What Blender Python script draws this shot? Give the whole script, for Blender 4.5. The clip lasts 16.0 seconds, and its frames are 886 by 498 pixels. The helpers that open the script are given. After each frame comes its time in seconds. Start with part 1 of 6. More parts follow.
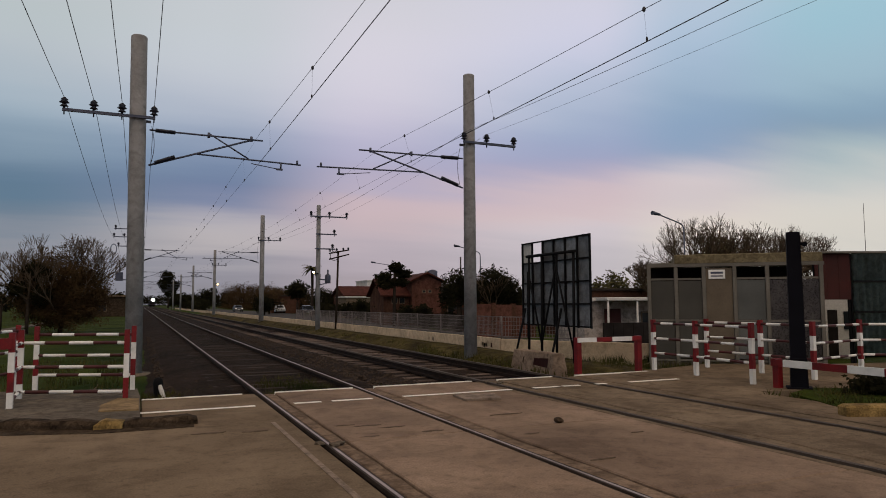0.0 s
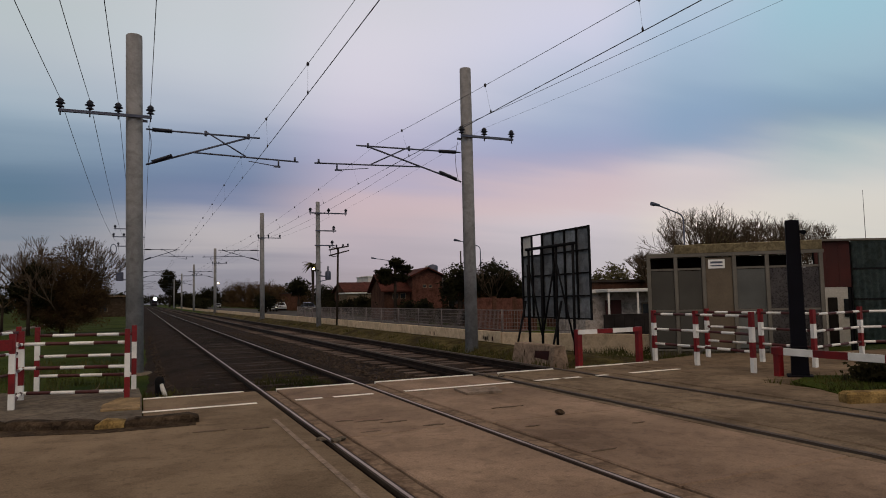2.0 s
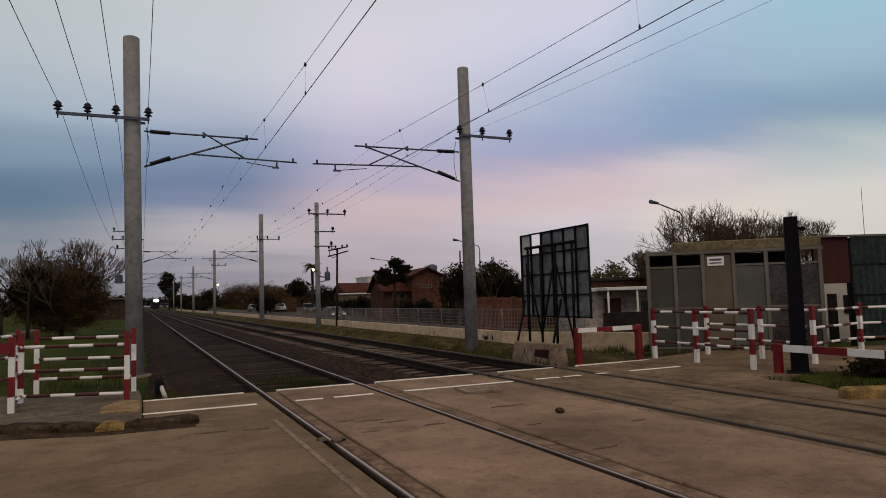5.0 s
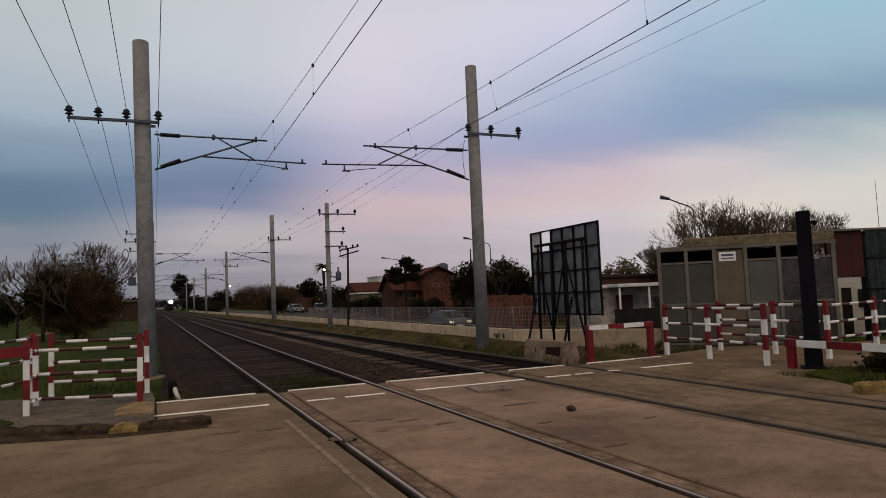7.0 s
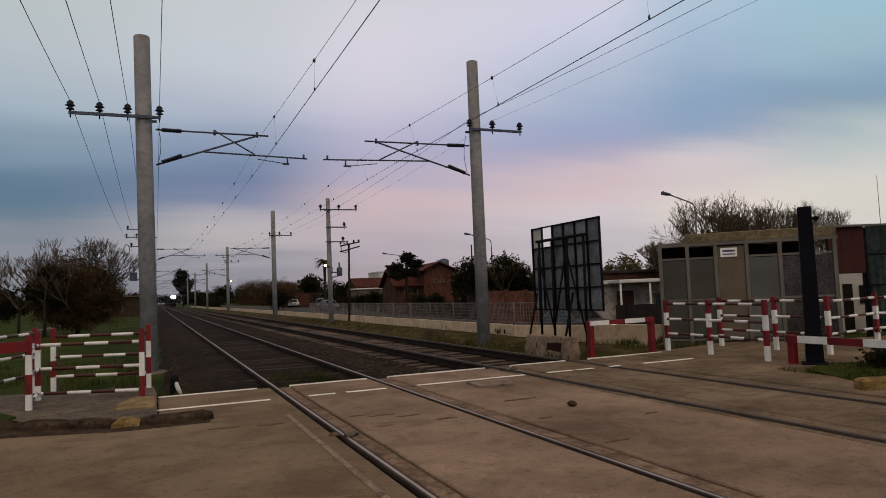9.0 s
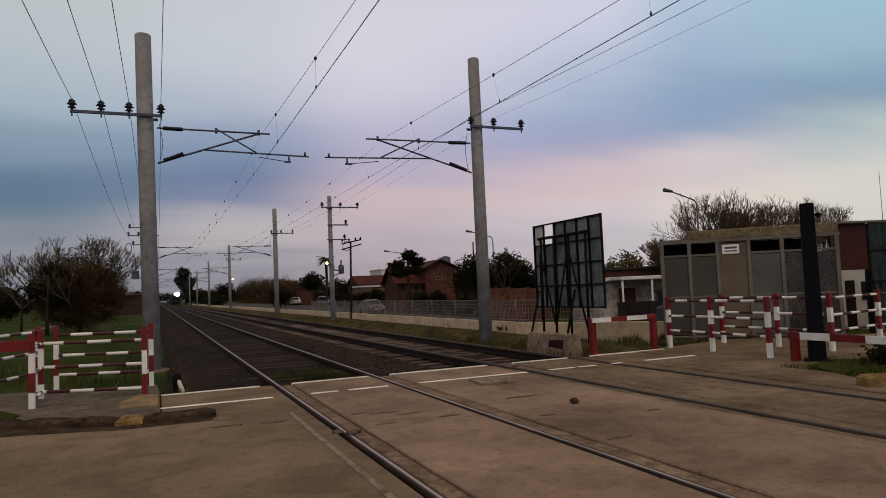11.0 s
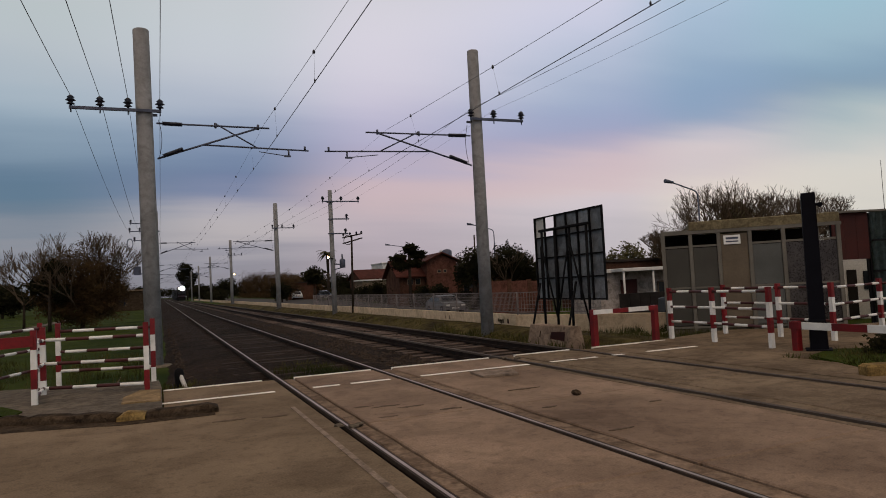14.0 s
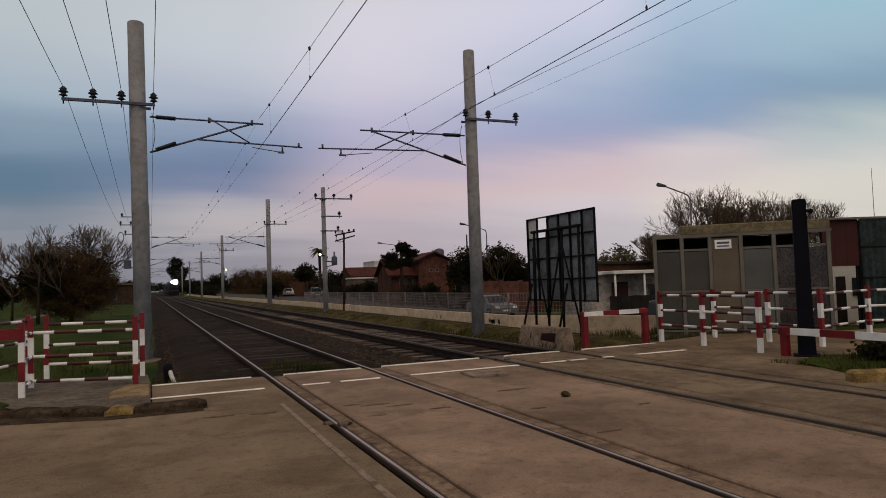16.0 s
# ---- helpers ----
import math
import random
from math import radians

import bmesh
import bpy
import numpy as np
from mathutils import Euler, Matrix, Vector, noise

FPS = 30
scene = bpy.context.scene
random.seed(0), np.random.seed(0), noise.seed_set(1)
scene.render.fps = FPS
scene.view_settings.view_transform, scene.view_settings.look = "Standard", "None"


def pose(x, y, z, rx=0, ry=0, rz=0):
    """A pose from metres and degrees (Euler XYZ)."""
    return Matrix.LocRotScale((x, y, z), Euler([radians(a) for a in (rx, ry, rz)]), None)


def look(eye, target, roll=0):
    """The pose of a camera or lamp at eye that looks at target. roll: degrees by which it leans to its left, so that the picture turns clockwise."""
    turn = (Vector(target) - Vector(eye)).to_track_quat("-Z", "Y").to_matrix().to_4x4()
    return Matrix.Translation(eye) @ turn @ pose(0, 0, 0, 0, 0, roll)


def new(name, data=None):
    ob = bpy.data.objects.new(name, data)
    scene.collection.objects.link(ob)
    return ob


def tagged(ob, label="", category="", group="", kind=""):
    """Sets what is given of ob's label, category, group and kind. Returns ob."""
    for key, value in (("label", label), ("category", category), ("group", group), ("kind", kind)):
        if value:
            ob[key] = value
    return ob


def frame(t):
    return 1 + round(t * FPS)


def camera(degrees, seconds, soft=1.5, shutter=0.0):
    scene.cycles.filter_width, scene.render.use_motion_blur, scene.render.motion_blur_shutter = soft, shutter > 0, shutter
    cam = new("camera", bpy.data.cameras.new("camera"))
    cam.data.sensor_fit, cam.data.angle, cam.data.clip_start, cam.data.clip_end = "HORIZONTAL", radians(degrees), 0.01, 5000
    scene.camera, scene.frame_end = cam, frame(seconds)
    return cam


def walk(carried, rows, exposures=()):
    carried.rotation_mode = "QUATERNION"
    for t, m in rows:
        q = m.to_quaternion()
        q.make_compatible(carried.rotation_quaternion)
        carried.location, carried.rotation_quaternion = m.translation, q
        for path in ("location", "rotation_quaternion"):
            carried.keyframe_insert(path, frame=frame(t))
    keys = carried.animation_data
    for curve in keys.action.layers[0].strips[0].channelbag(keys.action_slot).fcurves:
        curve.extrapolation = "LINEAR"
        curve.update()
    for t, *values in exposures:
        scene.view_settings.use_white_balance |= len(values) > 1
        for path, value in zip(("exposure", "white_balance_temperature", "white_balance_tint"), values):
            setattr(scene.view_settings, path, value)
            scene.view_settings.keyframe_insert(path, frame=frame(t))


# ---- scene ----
# ---- camera ----
cam = camera(66.32, 16.0, soft=0.95)
EYE = 1.443
walk(cam, [(t, pose(x, y, EYE + z, a, b, c)) for t, x, y, z, a, b, c in (
    (0, -0.044, 0.008, 0.011, 94.560, 0.252, -24.013),
    (0.5, -0.036, 0.002, 0.011, 94.125, 0.675, -23.780),
    (1, -0.029, 0.010, 0.006, 93.957, 0.879, -24.358),
    (1.5, -0.017, 0.014, 0.006, 94.020, 1.081, -24.384),
    (2, -0.020, 0.008, 0.004, 94.108, 1.236, -23.926),
    (2.5, -0.013, 0.006, 0.008, 93.660, 1.421, -24.124),
    (3, -0.014, 0.007, 0.012, 94.130, 1.684, -23.922),
    (3.5, -0.012, 0.002, 0.009, 94.492, 1.861, -24.080),
    (4, -0.015, 0.004, -0.002, 94.380, 1.783, -24.146),
    (6.5, -0.001, 0.007, 0.003, 93.834, 2.084, -23.170),
    (7, 0.008, 0.001, 0.005, 93.998, 2.379, -22.991),
    (7.5, 0.010, -0.002, 0.003, 93.966, 2.307, -23.220),
    (8, 0.002, 0.002, 0.003, 93.907, 2.316, -23.061),
    (8.5, -0.005, -0.000, -0.003, 93.790, 2.349, -23.015),
    (9, 0.000, 0.000, -0.000, 93.640, 2.309, -22.919),
    (11.5, -0.005, 0.002, 0.003, 93.311, 2.464, -22.789),
    (12, -0.005, 0.009, 0.004, 93.164, 2.491, -22.813),
    (12.5, 0.004, 0.007, -0.000, 93.318, 2.584, -22.681),
    (13, 0.007, 0.006, -0.005, 92.962, 2.725, -22.763),
    (13.5, 0.008, 0.008, 0.001, 92.844, 2.861, -22.579),
    (14, 0.011, 0.011, -0.001, 92.860, 2.961, -22.642),
    (14.5, 0.018, 0.009, -0.002, 92.826, 2.906, -22.788),
    (15, 0.019, 0.015, 0.002, 92.930, 2.615, -22.881),
    (15.5, 0.014, 0.001, -0.001, 92.638, 2.273, -23.002),
    (16, 0.010, 0.007, 0.003, 92.769, 1.941, -23.341),
)])

# ---- sky and light ----
def build_world():
    w = bpy.data.worlds.new("overcast_dusk_sky")
    scene.world = w
    w.use_nodes = True
    nt = w.node_tree
    nt.nodes.clear()
    N, L = nt.nodes.new, nt.links.new

    def math_node(op, a, b=None, clamp=False):
        n = N("ShaderNodeMath")
        n.operation, n.use_clamp = op, clamp
        for k, v in enumerate((a, b)):
            if v is None:
                continue
            if isinstance(v, (int, float)):
                n.inputs[k].default_value = v
            else:
                L(v, n.inputs[k])
        return n.outputs[0]

    tc = N("ShaderNodeTexCoord")
    sep = N("ShaderNodeSeparateXYZ")
    L(tc.outputs["Generated"], sep.inputs[0])
    x, y, z = sep.outputs
    # streaky cloud deck: the direction met with a high plane
    zz = math_node("ADD", math_node("MAXIMUM", z, 0.0), 0.12)
    comb = N("ShaderNodeCombineXYZ")
    L(math_node("DIVIDE", x, zz), comb.inputs[0])
    L(math_node("DIVIDE", y, zz), comb.inputs[1])
    mp = N("ShaderNodeMapping")
    mp.inputs["Rotation"].default_value = (0, 0, radians(30))
    mp.inputs["Scale"].default_value = (0.28, 1.1, 1)
    L(comb.outputs[0], mp.inputs[0])
    noise_tex = N("ShaderNodeTexNoise")
    noise_tex.inputs["Scale"].default_value = 1.1
    noise_tex.inputs["Detail"].default_value = 6
    noise_tex.inputs["Roughness"].default_value = 0.5
    L(mp.outputs[0], noise_tex.inputs["Vector"])
    nz = math_node("SUBTRACT", noise_tex.outputs[0], 0.5)
    # side: sine of the turn away from the line of the track's view, from the grey-blue south to the pale west
    flat = math_node("SQRT", math_node("ADD", math_node("MULTIPLY", x, x), math_node("MULTIPLY", y, y)))
    side = math_node("DIVIDE", math_node("ADD", math_node("MULTIPLY", x, 0.92), math_node("MULTIPLY", y, -0.39)), math_node("MAXIMUM", flat, 0.02))
    rise = math_node("MULTIPLY", math_node("ARCSINE", z), 57.2958 / 60)
    fac = math_node("ADD", rise, math_node("MULTIPLY", nz, 0.11), True)

    def lin(c):
        return [k * ((v / 255 + 0.055) / 1.055) ** 2.4 for k, v in zip((1.06, 1.0, 0.955), c)]

    def ramp(stops):
        """Stops: degrees over the horizon, and the cloud's colour there."""
        r = N("ShaderNodeValToRGB")
        r.color_ramp.interpolation = "CARDINAL"
        high = [(30, (188, 194, 204)), (38, (128, 130, 136)), (50, (104, 102, 104))]
        stops = stops + high
        el = r.color_ramp.elements
        while len(el) < len(stops):
            el.new(0.5)
        for e, (p, c) in zip(el, stops):
            e.position, e.color = p / 60, (*lin(c), 1)
        L(fac, r.inputs[0])
        return r.outputs[0]

    bands = [
        (-0.53, ramp([(0, (112, 118, 132)), (2.5, (124, 130, 144)), (4.7, (131, 138, 152)), (7, (95, 119, 142)), (10, (106, 131, 155)), (14, (152, 173, 191)), (18, (178, 192, 203)), (22, (184, 197, 203))])),
        (-0.29, ramp([(0, (135, 135, 148)), (3, (146, 146, 160)), (5.6, (179, 176, 183)), (8, (132, 140, 168)), (11, (112, 131, 164)), (14, (152, 167, 192)), (18, (188, 198, 213)), (22, (196, 206, 215))])),
        (-0.09, ramp([(0, (158, 150, 160)), (3, (170, 162, 175)), (5, (182, 172, 184)), (8, (198, 181, 190)), (10, (186, 176, 195)), (12.5, (176, 176, 205)), (17, (203, 203, 223)), (22, (211, 213, 227))])),
        (0.24, ramp([(0, (182, 180, 190)), (4, (192, 188, 198)), (6, (204, 197, 206)), (8, (207, 192, 199)), (10, (195, 184, 199)), (12.2, (158, 167, 200)), (16, (170, 186, 213)), (22, (206, 211, 233))])),
        (0.37, ramp([(0, (192, 189, 191)), (3.5, (202, 199, 200)), (5.5, (218, 212, 206)), (8, (208, 201, 205)), (10.2, (202, 198, 207)), (12.3, (145, 166, 196)), (16, (153, 179, 206)), (22, (178, 199, 222))])),
        (0.53, ramp([(0, (194, 195, 194)), (3.5, (203, 204, 201)), (5.5, (211, 211, 206)), (8, (200, 205, 205)), (10.3, (170, 188, 196)), (12.8, (134, 162, 186)), (16, (154, 186, 206)), (22, (160, 198, 216))])),
    ]
    mixed = bands[0][1]
    for (s0, _), (s1, top) in zip(bands, bands[1:]):
        mr = N("ShaderNodeMapRange")
        mr.interpolation_type = "SMOOTHSTEP"
        mr.inputs["From Min"].default_value, mr.inputs["From Max"].default_value = s0, s1
        L(side, mr.inputs[0])
        mix = N("ShaderNodeMix")
        mix.data_type = "RGBA"
        L(mr.outputs[0], mix.inputs["Factor"])
        L(mixed, mix.inputs["A"])
        L(top, mix.inputs["B"])
        mixed = mix.outputs["Result"]
    clouds = N("ShaderNodeBackground")
    L(mixed, clouds.inputs[0])
    clouds.inputs[1].default_value = 1.0
    sky = N("ShaderNodeTexSky")
    sky.sky_type, sky.sun_disc = "NISHITA", False
    sky.sun_elevation, sky.sun_rotation = radians(50), radians(140)
    blue = N("ShaderNodeBackground")
    L(sky.outputs[0], blue.inputs[0])
    blue.inputs[1].default_value = 0.006
    add = N("ShaderNodeAddShader")
    L(clouds.outputs[0], add.inputs[0])
    L(blue.outputs[0], add.inputs[1])
    out = N("ShaderNodeOutputWorld")
    L(add.outputs[0], out.inputs[0])


build_world()
sun = new("sun", bpy.data.lights.new("sun", "SUN"))
sun.data.energy, sun.data.angle, sun.data.color = 1.5, radians(80), (1.0, 0.76, 0.55)
sun.matrix_world = look((-6, -24, 45), (0, 0, 0))
scene.view_settings.exposure = -0.09


# ---- materials ----
def material(name, color, rough=0.8, metal=0.0, scale=3.0, var=0.25, fine=40.0, bump=0.3, tint=None, depth=0.01, random_var=0.0, stains=0.0):
    """A surface with broad stains, fine grain and relief; scale and fine: features per metre."""
    m = bpy.data.materials.new(name)
    m.use_nodes = True
    nt = m.node_tree
    N, L = nt.nodes.new, nt.links.new
    b = nt.nodes["Principled BSDF"]
    tc = N("ShaderNodeTexCoord")
    n1, n2 = N("ShaderNodeTexNoise"), N("ShaderNodeTexNoise")
    for n, s, d in ((n1, scale, 5), (n2, fine, 3)):
        n.inputs["Scale"].default_value, n.inputs["Detail"].default_value = s, d
        L(tc.outputs["Object"], n.inputs["Vector"])
    r = N("ShaderNodeValToRGB")
    r.color_ramp.elements[0].position, r.color_ramp.elements[1].position = 0.3, 0.72
    dark = [c * (1 - var) for c in color]
    light = [min(1, c * (1 + var)) for c in (tint or color)]
    r.color_ramp.elements[0].color, r.color_ramp.elements[1].color = (*dark, 1), (*light, 1)
    L(n1.outputs[0], r.inputs[0])
    g = N("ShaderNodeMix")
    g.data_type, g.blend_type = "RGBA", "OVERLAY"
    g.inputs["Factor"].default_value = min(1, var * 1.6)
    L(r.outputs[0], g.inputs["A"])
    L(n2.outputs[0], g.inputs["B"])
    col = g.outputs["Result"]
    if stains:
        n3, n4 = N("ShaderNodeTexNoise"), N("ShaderNodeTexNoise")
        n3.inputs["Scale"].default_value, n3.inputs["Detail"].default_value, n3.inputs["Distortion"].default_value = scale * 3.1, 8, 1.2
        n4.inputs["Scale"].default_value, n4.inputs["Detail"].default_value = fine * 0.22, 6
        for n in (n3, n4):
            L(tc.outputs["Object"], n.inputs["Vector"])
        r3 = N("ShaderNodeValToRGB")
        r3.color_ramp.elements[0].position, r3.color_ramp.elements[1].position = 0.36, 0.56
        r3.color_ramp.elements[0].color = (1 - stains, 1 - stains * 1.04, 1 - stains * 1.08, 1)
        r3.color_ramp.elements[1].color = (1, 1, 1, 1)
        r4 = N("ShaderNodeValToRGB")
        r4.color_ramp.elements[0].position, r4.color_ramp.elements[1].position = 0.30, 0.48
        r4.color_ramp.elements[0].color = (1 - stains, 1 - stains, 1 - stains, 1)
        r4.color_ramp.elements[1].color = (1, 1, 1, 1)
        for n, r_ in ((n3, r3), (n4, r4)):
            L(n.outputs[0], r_.inputs[0])
            mul = N("ShaderNodeMix")
            mul.data_type, mul.blend_type = "RGBA", "MULTIPLY"
            mul.inputs["Factor"].default_value = 1.0
            L(col, mul.inputs["A"])
            L(r_.outputs[0], mul.inputs["B"])
            col = mul.outputs["Result"]
    if random_var:
        info = N("ShaderNodeObjectInfo")
        hsv = N("ShaderNodeHueSaturation")
        mr = N("ShaderNodeMapRange")
        mr.inputs["To Min"].default_value, mr.inputs["To Max"].default_value = 1 - random_var, 1 + random_var
        L(info.outputs["Random"], mr.inputs[0])
        L(mr.outputs[0], hsv.inputs["Value"])
        L(col, hsv.inputs["Color"])
        col = hsv.outputs[0]
    L(col, b.inputs["Base Color"])
    rr = N("ShaderNodeMapRange")
    rr.inputs["To Min"].default_value, rr.inputs["To Max"].default_value = max(0.05, rough - 0.12), min(1, rough + 0.1)
    L(n2.outputs[0], rr.inputs[0])
    L(rr.outputs[0], b.inputs["Roughness"])
    b.inputs["Metallic"].default_value = metal
    b.inputs["Specular IOR Level"].default_value = 0.05 if rough >= 0.9 else 0.12 if rough >= 0.8 else 0.35
    if bump:
        bp = N("ShaderNodeBump")
        bp.inputs["Strength"].default_value, bp.inputs["Distance"].default_value = bump, depth
        L(n2.outputs[0], bp.inputs["Height"])
        L(bp.outputs[0], b.inputs["Normal"])
    return m


def glowing(name, color, strength):
    m = bpy.data.materials.new(name)
    m.use_nodes = True
    b = m.node_tree.nodes["Principled BSDF"]
    b.inputs["Base Color"].default_value = (*color, 1)
    b.inputs["Emission Color"].default_value = (*color, 1)
    b.inputs["Emission Strength"].default_value = strength
    return m


